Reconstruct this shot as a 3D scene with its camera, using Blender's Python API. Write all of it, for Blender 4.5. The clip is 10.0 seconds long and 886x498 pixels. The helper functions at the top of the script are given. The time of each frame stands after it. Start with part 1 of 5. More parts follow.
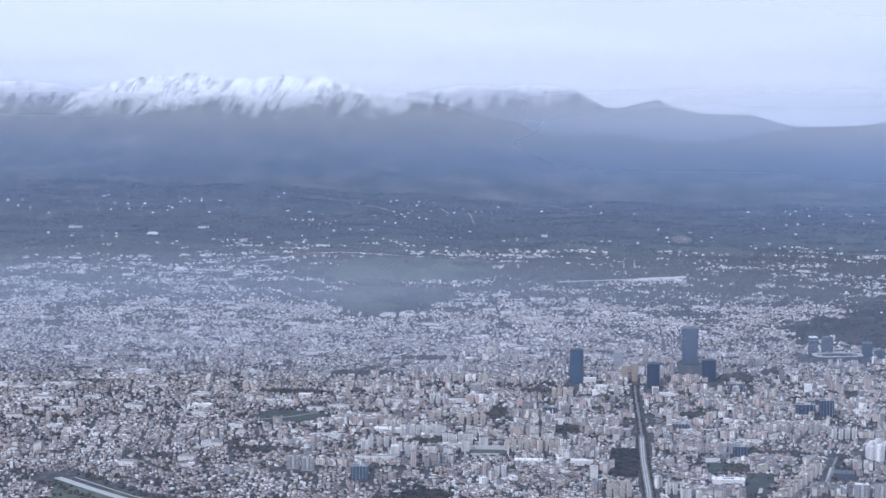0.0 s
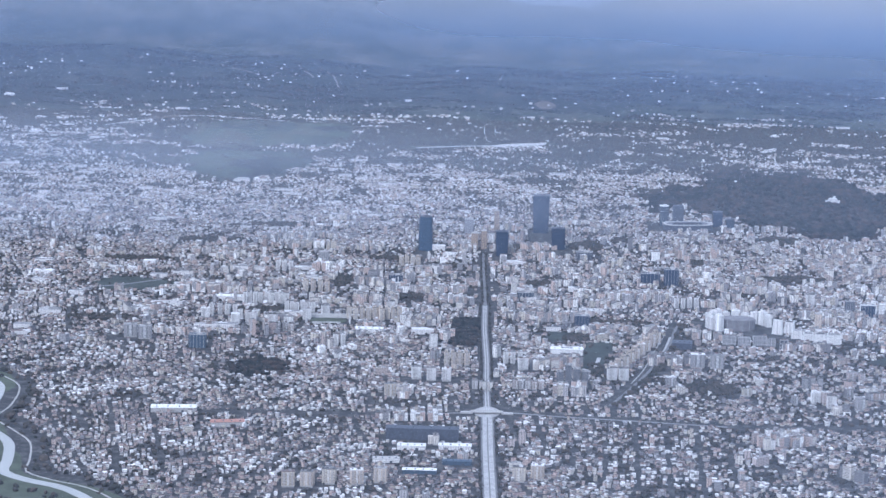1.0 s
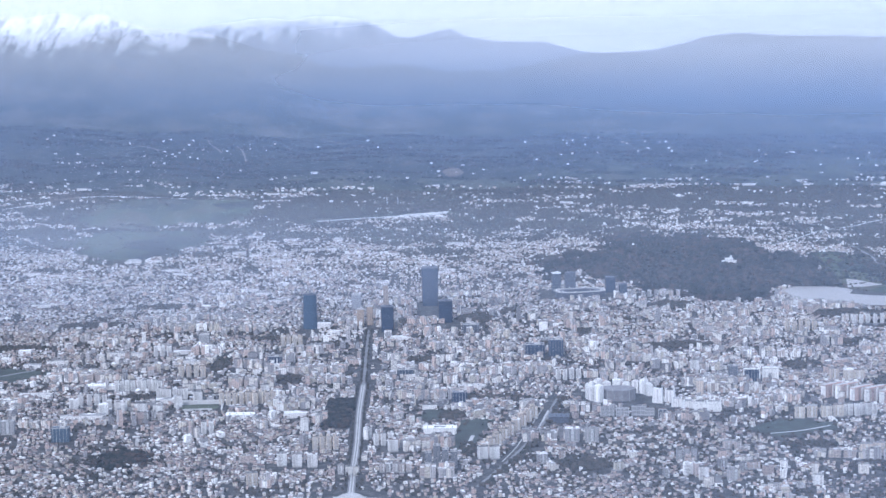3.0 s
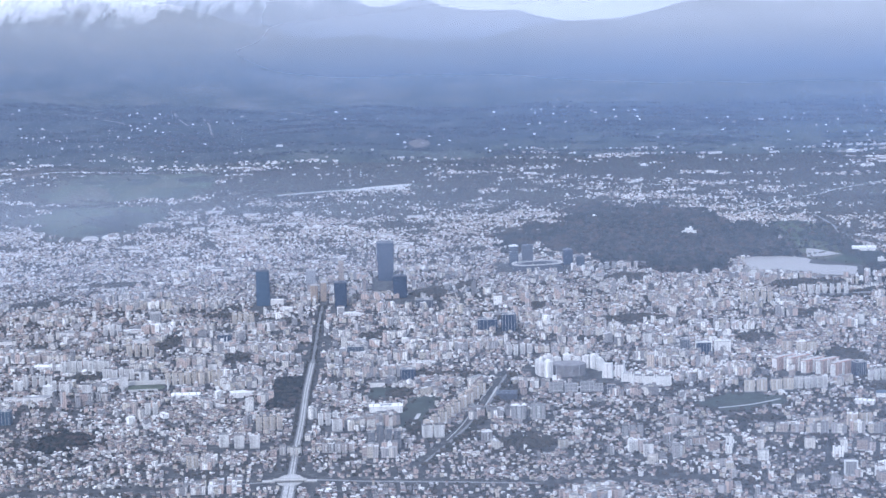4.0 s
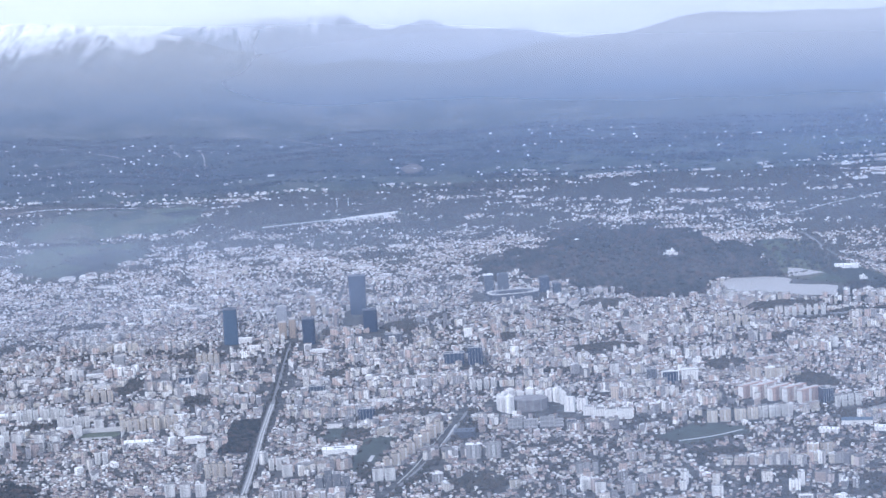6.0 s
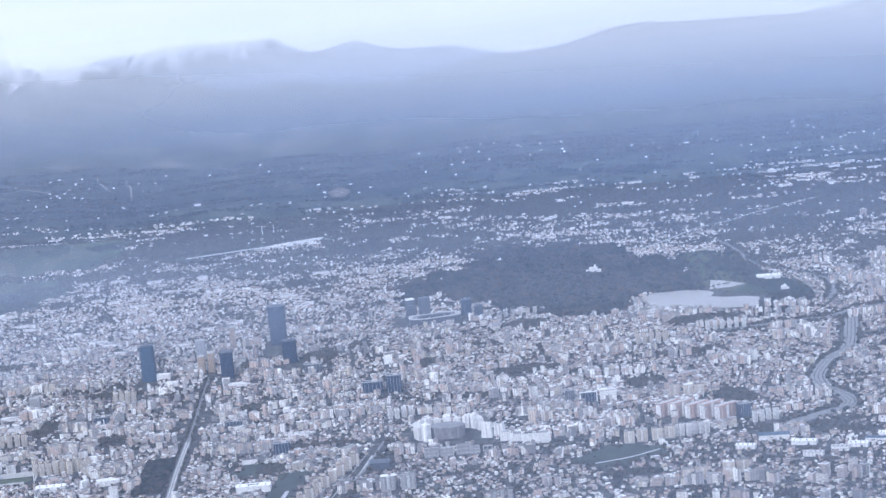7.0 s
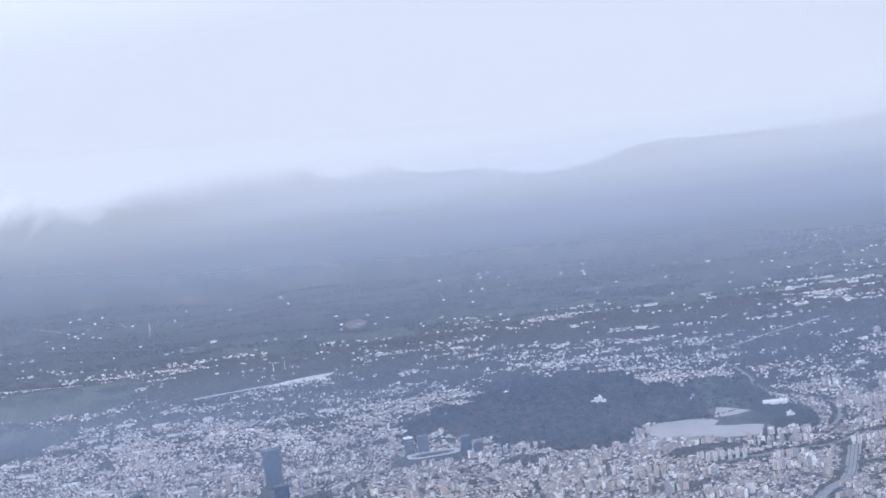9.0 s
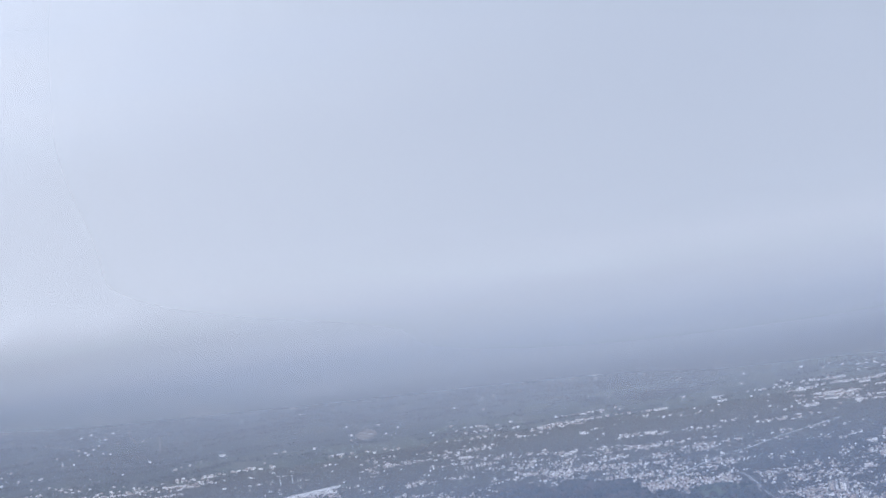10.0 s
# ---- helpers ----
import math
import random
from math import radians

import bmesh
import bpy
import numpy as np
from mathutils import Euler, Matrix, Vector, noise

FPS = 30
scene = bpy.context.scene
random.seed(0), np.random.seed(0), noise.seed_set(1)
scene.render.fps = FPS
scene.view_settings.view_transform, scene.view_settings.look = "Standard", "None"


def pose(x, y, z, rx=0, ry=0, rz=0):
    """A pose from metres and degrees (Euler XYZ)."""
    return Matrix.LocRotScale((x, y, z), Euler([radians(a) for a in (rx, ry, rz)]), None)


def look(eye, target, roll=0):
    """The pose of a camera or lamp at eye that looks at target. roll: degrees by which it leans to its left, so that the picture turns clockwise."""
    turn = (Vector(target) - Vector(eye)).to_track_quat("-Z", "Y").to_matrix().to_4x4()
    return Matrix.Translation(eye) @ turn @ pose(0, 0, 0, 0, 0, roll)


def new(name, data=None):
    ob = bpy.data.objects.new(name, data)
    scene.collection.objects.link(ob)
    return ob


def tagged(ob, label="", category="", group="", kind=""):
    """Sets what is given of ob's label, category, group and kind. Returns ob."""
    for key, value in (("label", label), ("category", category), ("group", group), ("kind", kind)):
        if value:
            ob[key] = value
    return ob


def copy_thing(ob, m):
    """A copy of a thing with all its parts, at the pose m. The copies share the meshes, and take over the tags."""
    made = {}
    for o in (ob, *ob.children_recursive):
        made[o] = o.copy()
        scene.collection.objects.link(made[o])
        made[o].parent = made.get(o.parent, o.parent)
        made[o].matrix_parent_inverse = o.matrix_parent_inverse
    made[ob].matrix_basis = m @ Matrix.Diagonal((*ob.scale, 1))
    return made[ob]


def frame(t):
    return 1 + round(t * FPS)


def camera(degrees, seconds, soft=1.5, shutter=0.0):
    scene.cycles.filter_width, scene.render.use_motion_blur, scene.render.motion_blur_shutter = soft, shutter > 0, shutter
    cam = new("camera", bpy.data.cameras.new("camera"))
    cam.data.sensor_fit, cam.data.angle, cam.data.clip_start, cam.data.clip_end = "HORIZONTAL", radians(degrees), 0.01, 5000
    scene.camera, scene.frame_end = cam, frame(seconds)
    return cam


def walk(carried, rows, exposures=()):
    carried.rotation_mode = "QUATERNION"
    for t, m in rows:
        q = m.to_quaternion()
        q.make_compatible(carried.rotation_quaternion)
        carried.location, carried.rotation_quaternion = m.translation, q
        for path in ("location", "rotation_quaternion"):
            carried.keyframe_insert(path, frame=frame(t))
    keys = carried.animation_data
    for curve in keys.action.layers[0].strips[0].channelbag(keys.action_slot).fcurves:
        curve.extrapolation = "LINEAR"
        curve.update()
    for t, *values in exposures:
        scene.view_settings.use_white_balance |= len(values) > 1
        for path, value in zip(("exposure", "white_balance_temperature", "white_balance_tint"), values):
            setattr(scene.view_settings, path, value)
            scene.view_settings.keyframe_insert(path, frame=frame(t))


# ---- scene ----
import itertools

# The camera flies past the north of a city in a wide valley; the place is laid out at a quarter of its true scale,
# so that the far range still lies within the lens's reach.
cam = camera(24.33, 10.0, soft=1.5)
PATH = [
    (0, (0.00, 0.00, 250.00), (-101.33, 989.35, 145.47), 0.22),
    (0.5, (11.23, 6.67, 250.95), (-41.27, 995.20, 109.36), 0.81),
    (1, (22.44, 13.30, 251.94), (-20.22, 997.79, 81.72), 1.11),
    (1.5, (33.61, 19.90, 252.97), (-42.81, 1001.89, 80.20), -0.43),
    (2, (44.77, 26.44, 254.03), (-42.88, 1011.86, 108.17), -0.25),
    (2.5, (55.89, 32.95, 255.12), (-4.91, 1021.89, 119.84), -0.52),
    (3, (67.00, 39.42, 256.25), (49.14, 1029.46, 116.60), -0.92),
    (3.2, (71.43, 41.99, 256.72), (60.30, 1031.91, 115.50), -1.02),
    (4.3, (95.74, 56.04, 259.36), (83.35, 1043.45, 101.65), -1.62),
    (4.5, (100.15, 58.57, 259.85), (86.37, 1047.09, 109.41), -1.56),
    (5, (111.14, 64.87, 261.12), (85.08, 1053.57, 113.46), -2.13),
    (5.2, (115.54, 67.38, 261.64), (64.10, 1053.59, 104.33), -2.29),
    (6.3, (139.62, 81.07, 264.59), (125.34, 1070.45, 119.97), -4.05),
    (6.5, (143.99, 83.53, 265.15), (132.46, 1072.64, 118.43), -4.57),
    (7, (154.88, 89.67, 266.56), (154.30, 1079.72, 125.82), -5.46),
    (7.5, (165.75, 95.77, 268.00), (169.31, 1086.65, 133.33), -6.00),
    (8, (176.59, 101.82, 269.48), (171.34, 1093.06, 137.51), -6.33),
    (8.5, (187.41, 107.83, 271.00), (170.01, 1102.02, 164.75), -6.85),
    (9, (198.20, 113.81, 272.55), (178.67, 1110.27, 190.89), -7.52),
    (9.5, (208.97, 119.74, 274.14), (190.69, 1118.28, 223.42), -8.39),
    (10, (219.71, 125.63, 275.76), (194.96, 1124.84, 244.82), -8.85),
]
EXPOSURES = [(0.0, 0.04, 5340, 16), (1.0, 0.25, 5170, 15), (1.5, 0.35, 5200, 15), (2.3, 0.38, 5230, 15), (6.5, 0.38, 5330, 15), (8.3, 0.31, 5430, 15), (9.0, 0.15, 5520, 15), (10.0, 0.02, 5650, 14)]
walk(cam, [(t, look(eye, target, roll)) for t, eye, target, roll in PATH], EXPOSURES)

# ---- world and sun ----
SUN_ELEVATION, SUN_TURN = 50, 230
world = bpy.data.worlds.new("overcast_sky")
scene.world = world
world.use_nodes = True


def node(tree, kind, **sets):
    n = tree.nodes.new(kind)
    for key, value in sets.items():
        if key == "op":
            n.operation = value
        elif key == "blend":
            n.blend_type = value
        elif key == "kind":
            n.data_type = value
        else:
            n.inputs[key.replace("_", " ")].default_value = value
    return n


def wire(tree, a, b):
    tree.links.new(a, b)


def ramp(tree, stops, source=None, hard=False):
    n = tree.nodes.new("ShaderNodeValToRGB")
    n.color_ramp.interpolation = "CONSTANT" if hard else "LINEAR"
    el = n.color_ramp.elements
    while len(el) < len(stops):
        el.new(0.5)
    for e, (at, c) in zip(el, stops):
        e.position, e.color = at, (*c, 1) if len(c) == 3 else c
    if source is not None:
        wire(tree, source, n.inputs[0])
    return n


def mixed(tree, a, b, factor, blend="MIX"):
    n = tree.nodes.new("ShaderNodeMix")
    n.data_type, n.blend_type = "RGBA", blend
    for socket, value in ((n.inputs[6], a), (n.inputs[7], b), (n.inputs[0], factor)):
        if hasattr(value, "links"):
            wire(tree, value, socket)
        else:
            socket.default_value = value if not isinstance(value, tuple) or len(value) == 4 else (*value, 1)
    return n.outputs[2]


def maths(tree, op, a, b=0.0, clamp=False):
    n = tree.nodes.new("ShaderNodeMath")
    n.operation, n.use_clamp = op, clamp
    for socket, value in ((n.inputs[0], a), (n.inputs[1], b)):
        if hasattr(value, "links"):
            wire(tree, value, socket)
        else:
            socket.default_value = value
    return n.outputs[0]


wt = world.node_tree
wt.nodes.clear()
sky = wt.nodes.new("ShaderNodeTexSky")
sky.sky_type, sky.sun_disc = "NISHITA", False
sky.sun_elevation, sky.sun_rotation = radians(SUN_ELEVATION), radians(SUN_TURN)
sky.air_density, sky.dust_density = 1.5, 3.0
# cloud cover: long flat banks, thinner towards the top of the sky
coord = wt.nodes.new("ShaderNodeTexCoord")
stretch = wt.nodes.new("ShaderNodeMapping")
stretch.inputs["Scale"].default_value = (3.0, 3.0, 22.0)
wire(wt, coord.outputs["Generated"], stretch.inputs["Vector"])
puffs = node(wt, "ShaderNodeTexNoise", Scale=1.2, Detail=5.0, Roughness=0.5)
wire(wt, stretch.outputs["Vector"], puffs.inputs["Vector"])
cover = ramp(wt, [(0.30, (0.78, 0.85, 0.95)), (0.5, (0.90, 0.94, 0.99)), (0.70, (1.0, 1.0, 1.0))], puffs.outputs[0])
dim = mixed(wt, (0, 0, 0), sky.outputs[0], 0.10)
veil = mixed(wt, dim, cover.outputs[0], 0.93)
back = wt.nodes.new("ShaderNodeBackground")
wire(wt, veil, back.inputs[0])
back.inputs[1].default_value = 1.0
wire(wt, back.outputs[0], wt.nodes.new("ShaderNodeOutputWorld").inputs[0])

sun = new("sun", bpy.data.lights.new("sun", "SUN"))
sun.data.energy, sun.data.angle, sun.data.color = 2.0, radians(8), (1.0, 0.93, 0.84)
sun.matrix_world = look((-520, -480, 1050), (0, 600, 0))

# ---- materials ----


def surface(name, rough=0.9, spec=0.3):
    m = bpy.data.materials.new(name)
    m.use_nodes = True
    t = m.node_tree
    b = t.nodes["Principled BSDF"]
    b.inputs["Roughness"].default_value = rough
    b.inputs["Specular IOR Level"].default_value = spec
    return m, t, b


def grain(t, scale, detail=4.0, rough=0.6, where="Object", stretch_by=(1, 1, 1)):
    c = t.nodes.new("ShaderNodeTexCoord")
    mp = t.nodes.new("ShaderNodeMapping")
    mp.inputs["Scale"].default_value = stretch_by
    wire(t, c.outputs[where], mp.inputs["Vector"])
    n = node(t, "ShaderNodeTexNoise", Scale=scale, Detail=detail, Roughness=rough)
    wire(t, mp.outputs[0], n.inputs["Vector"])
    return n.outputs[0]


def world_place(t):
    g = t.nodes.new("ShaderNodeNewGeometry")
    s = t.nodes.new("ShaderNodeSeparateXYZ")
    wire(t, g.outputs["Position"], s.inputs[0])
    return g, s


def chance(t, island, quarter=0.0):
    """A number for each building; with quarter, neighbours are more alike."""
    if not island:
        return t.nodes.new("ShaderNodeObjectInfo").outputs["Random"]
    own = t.nodes.new("ShaderNodeNewGeometry").outputs["Random Per Island"]
    if not quarter:
        return own
    local = ramp(t, [(0.32, (0, 0, 0)), (0.68, (1, 1, 1))], grain(t, 0.022, 2, 0.5)).outputs[0]
    return maths(t, "ADD", maths(t, "MULTIPLY", own, 1 - quarter), maths(t, "MULTIPLY", local, quarter))


def relief(t, b, height, strength, distance=0.1):
    n = node(t, "ShaderNodeBump", Strength=strength, Distance=distance)
    wire(t, height, n.inputs["Height"])
    wire(t, n.outputs[0], b.inputs["Normal"])


WALL_TONES = [(0.0, (0.24, 0.23, 0.24)), (0.09, (0.42, 0.34, 0.31)), (0.16, (0.31, 0.30, 0.31)), (0.24, (0.76, 0.72, 0.67)), (0.31, (0.44, 0.37, 0.34)), (0.38, (0.58, 0.53, 0.45)),
              (0.44, (0.34, 0.33, 0.34)), (0.51, (0.86, 0.84, 0.81)), (0.56, (0.54, 0.43, 0.38)), (0.64, (0.44, 0.42, 0.42)), (0.70, (0.64, 0.60, 0.55)), (0.76, (0.88, 0.87, 0.85)), (0.82, (0.48, 0.42, 0.40)), (0.92, (0.90, 0.89, 0.87))]
ROOF_TONES = [(0.0, (0.10, 0.095, 0.10)), (0.18, (0.21, 0.15, 0.14)), (0.31, (0.15, 0.145, 0.15)), (0.40, (0.26, 0.19, 0.17)), (0.48, (0.74, 0.73, 0.73)), (0.54, (0.16, 0.16, 0.165)),
              (0.61, (0.25, 0.19, 0.18)), (0.68, (0.45, 0.45, 0.46)), (0.74, (0.20, 0.19, 0.195)), (0.80, (0.88, 0.88, 0.88)), (0.90, (0.30, 0.28, 0.28))]
BLOCK_ROOF_TONES = [(0.0, (0.14, 0.14, 0.145)), (0.25, (0.28, 0.28, 0.285)), (0.40, (0.70, 0.70, 0.70)), (0.48, (0.22, 0.18, 0.17)), (0.56, (0.40, 0.40, 0.40)), (0.66, (0.24, 0.24, 0.24)), (0.76, (0.82, 0.82, 0.83)), (0.87, (0.30, 0.28, 0.28))]
SUBURB_TONES = [(0.0, (0.76, 0.74, 0.72)), (0.24, (0.50, 0.44, 0.40)), (0.45, (0.84, 0.83, 0.82)), (0.62, (0.42, 0.36, 0.33)), (0.8, (0.68, 0.65, 0.62))]
SUBURB_ROOFS = [(0.0, (0.20, 0.14, 0.13)), (0.33, (0.68, 0.68, 0.68)), (0.42, (0.26, 0.19, 0.17)), (0.62, (0.42, 0.41, 0.41)), (0.74, (0.17, 0.16, 0.165)), (0.9, (0.80, 0.80, 0.80))]


def facade(name, tones, island=True, floor=0.72, bay=0.95, glass=0.9):
    """Rendered walls with rows of windows, a tone for each building, and rain stains."""
    m, t, b = surface(name, 0.85, 0.25)
    tone = ramp(t, tones, chance(t, island, 0.5), hard=True).outputs[0]
    tone = mixed(t, tone, (0.25, 0.24, 0.23), maths(t, "MULTIPLY", ramp(t, [(0.45, (0, 0, 0)), (0.75, (1, 1, 1))], grain(t, 0.9, 5, 0.65, stretch_by=(1, 1, 0.3))).outputs[0], 0.45))
    g, s = world_place(t)
    rows = maths(t, "GREATER_THAN", maths(t, "FRACT", maths(t, "DIVIDE", s.outputs[2], floor)), 0.42)
    along = maths(t, "ADD", maths(t, "MULTIPLY", s.outputs[0], 1.0), maths(t, "MULTIPLY", s.outputs[1], 0.83))
    own = chance(t, island)
    open_share = maths(t, "ADD", maths(t, "MULTIPLY", own, 0.5), 0.12)
    bays = maths(t, "GREATER_THAN", maths(t, "FRACT", maths(t, "DIVIDE", along, maths(t, "ADD", maths(t, "MULTIPLY", own, 0.7), bay - 0.2))), open_share)
    pane = maths(t, "MULTIPLY", maths(t, "MULTIPLY", rows, bays), maths(t, "MULTIPLY", maths(t, "ADD", maths(t, "MULTIPLY", grain(t, 1.3, 2, 0.5), 1.1), 0.15), glass, True))
    wire(t, mixed(t, tone, (0.05, 0.06, 0.075), pane), b.inputs["Base Color"])
    wire(t, ramp(t, [(0.0, (0.85, 0.85, 0.85)), (1.0, (0.35, 0.35, 0.35))], pane).outputs[0], b.inputs["Roughness"])
    return m


def roofing(name, tones, island=True):
    m, t, b = surface(name, 0.9, 0.2)
    tone = ramp(t, tones, chance(t, island, 0.5), hard=True).outputs[0]
    spots = ramp(t, [(0.35, (0.55, 0.55, 0.55)), (0.65, (1, 1, 1))], grain(t, 0.8, 5, 0.7)).outputs[0]
    wire(t, mixed(t, tone, spots, 0.8, "MULTIPLY"), b.inputs["Base Color"])
    return m


def plain(name, colour, rough=0.8, spread=0.25, scale=1.2, metal=0.0, spec=0.3):
    """One colour with stains and fine grain."""
    m, t, b = surface(name, rough, spec)
    low = tuple(c * (1 - spread) for c in colour)
    high = tuple(min(1.0, c * (1 + spread * 0.6)) for c in colour)
    wire(t, ramp(t, [(0.3, low), (0.7, high)], grain(t, scale, 6, 0.65)).outputs[0], b.inputs["Base Color"])
    b.inputs["Metallic"].default_value = metal
    return m


def curtain_glass(name, colour, floor=0.8):
    """Tinted glass skin with a thin line at each floor."""
    m, t, b = surface(name, 0.25, 0.5)
    g, s = world_place(t)
    line = maths(t, "GREATER_THAN", maths(t, "FRACT", maths(t, "DIVIDE", s.outputs[2], floor)), 0.82)
    panes = ramp(t, [(0.3, tuple(c * 0.7 for c in colour)), (0.7, tuple(c * 1.25 for c in colour))], grain(t, 1.7, 3, 0.6, stretch_by=(1, 1, 2)))
    wire(t, mixed(t, panes.outputs[0], tuple(min(1, c * 2.0 + 0.03) for c in colour), maths(t, "MULTIPLY", line, 0.6)), b.inputs["Base Color"])
    return m


def foliage(name, stops, scale=0.5):
    m, t, b = surface(name, 0.95, 0.1)
    both = maths(t, "ADD", maths(t, "MULTIPLY", chance(t, True), 0.4), maths(t, "MULTIPLY", grain(t, scale, 6, 0.7), 0.6))
    wire(t, ramp(t, stops, both).outputs[0], b.inputs["Base Color"])
    return m


def parcels(t, scale, stretch_by=(1, 0.45, 1)):
    """A number for each field of a patchwork."""
    c = t.nodes.new("ShaderNodeTexCoord")
    mp = t.nodes.new("ShaderNodeMapping")
    mp.inputs["Scale"].default_value = stretch_by
    wire(t, c.outputs["Object"], mp.inputs["Vector"])
    v = node(t, "ShaderNodeTexVoronoi", Scale=scale)
    wire(t, mp.outputs[0], v.inputs["Vector"])
    one = t.nodes.new("ShaderNodeSeparateColor")
    wire(t, v.outputs["Color"], one.inputs[0])
    return one.outputs[0]


def meadow():
    """Winter grassland: dull green parcels, wet dark hollows and bare brown earth."""
    m, t, b = surface("winter_grass", 0.95, 0.1)
    both = maths(t, "ADD", maths(t, "MULTIPLY", parcels(t, 0.03), 0.35), maths(t, "MULTIPLY", grain(t, 0.02, 6, 0.65, stretch_by=(1, 0.45, 1)), 0.65))
    broad = ramp(t, [(0.34, (0.014, 0.022, 0.021)), (0.44, (0.036, 0.052, 0.038)), (0.56, (0.062, 0.078, 0.050)), (0.68, (0.085, 0.080, 0.064))], both)
    fine = ramp(t, [(0.35, (0.7, 0.7, 0.7)), (0.65, (1.1, 1.1, 1.1))], grain(t, 0.3, 4, 0.7))
    wire(t, mixed(t, broad.outputs[0], fine.outputs[0], 1.0, "MULTIPLY"), b.inputs["Base Color"])
    return m


house_walls = facade("house_render", WALL_TONES, True, 0.8, 1.1, 0.7)
house_roofs = roofing("house_roofs", ROOF_TONES)
suburb_walls = facade("suburb_render", SUBURB_TONES, True, 0.8, 1.1, 0.4)
suburb_roofs = roofing("suburb_roofs", SUBURB_ROOFS)
block_walls = facade("block_render", WALL_TONES, True)
block_roofs = roofing("block_roofs", BLOCK_ROOF_TONES)
own_walls = facade("painted_render", WALL_TONES, False)
own_roofs = roofing("flat_roof", BLOCK_ROOF_TONES, False)
own_tiles = roofing("clay_roof", ROOF_TONES, False)
tan_walls = facade("tan_render", [(0.0, (0.64, 0.55, 0.45)), (0.35, (0.70, 0.62, 0.52)), (0.7, (0.58, 0.49, 0.41))], False)
white_walls = facade("white_render", [(0.0, (0.84, 0.83, 0.81)), (0.5, (0.74, 0.72, 0.71))], False, glass=0.7)
grey_walls = facade("grey_render", [(0.0, (0.34, 0.34, 0.35)), (0.5, (0.30, 0.30, 0.32))], False)
brown_walls = facade("brown_cladding", [(0.0, (0.33, 0.25, 0.20)), (0.5, (0.36, 0.28, 0.22))], False)
white_paint = plain("white_paint", (0.70, 0.70, 0.69), 0.6, 0.2)
concrete = plain("concrete", (0.42, 0.41, 0.40), 0.9, 0.3)
dark_clad = plain("dark_cladding", (0.075, 0.085, 0.11), 0.5, 0.4)
red_roof = plain("red_brown_roof", (0.36, 0.20, 0.16), 0.9, 0.3)
blue_sheet = plain("blue_sheet_metal", (0.06, 0.09, 0.13), 0.5, 0.3)
blue_glass = curtain_glass("blue_glass", (0.045, 0.075, 0.12))
navy_glass = curtain_glass("navy_glass", (0.026, 0.042, 0.075))
grey_glass = curtain_glass("grey_glass", (0.045, 0.06, 0.085))
pale_road = plain("pale_paving", (0.40, 0.395, 0.39), 0.9, 0.3, 0.25)
road_stuff = plain("worn_asphalt", (0.17, 0.17, 0.175), 0.9, 0.35, 0.3)
carriageway = plain("grey_carriageway", (0.21, 0.21, 0.215), 0.9, 0.3, 0.3)
concrete_strip = plain("pale_concrete", (0.46, 0.455, 0.45), 0.9, 0.25, 0.2)
gravel = plain("gravel_bank", (0.36, 0.35, 0.33), 0.95, 0.3, 0.3)
eroded = plain("eroded_earth", (0.15, 0.13, 0.115), 0.95, 0.3, 0.1)
soil = plain("bare_soil", (0.10, 0.078, 0.062), 0.95, 0.3, 0.05)
bark = plain("bark", (0.11, 0.085, 0.065), 0.95, 0.3, 6)
grass = meadow()
wet_grass = plain("wet_dark_grass", (0.040, 0.050, 0.044), 0.95, 0.5, 0.08)
bank_grass = plain("riverside_grass", (0.072, 0.086, 0.060), 0.95, 0.5, 0.08)
crown_mat = foliage("park_crowns", [(0.34, (0.010, 0.015, 0.016)), (0.5, (0.024, 0.028, 0.027)), (0.58, (0.034, 0.033, 0.031)), (0.68, (0.055, 0.043, 0.038))], 0.016)
town_trees_mat = foliage("town_crowns", [(0.25, (0.026, 0.031, 0.028)), (0.5, (0.050, 0.048, 0.043)), (0.75, (0.085, 0.070, 0.060))], 0.2)


def water_mat(name, colour, rough):
    m, t, b = surface(name, rough, 0.5)
    wire(t, ramp(t, [(0.3, tuple(c * 0.85 for c in colour)), (0.7, colour)], grain(t, 0.02, 4, 0.6)).outputs[0], b.inputs["Base Color"])
    relief(t, b, grain(t, 0.5, 4, 0.6), 0.12, 0.05)
    return m


lake_water = water_mat("lake_water", (0.27, 0.25, 0.235), 0.35)
river_water = water_mat("silty_river_water", (0.34, 0.345, 0.33), 0.3)


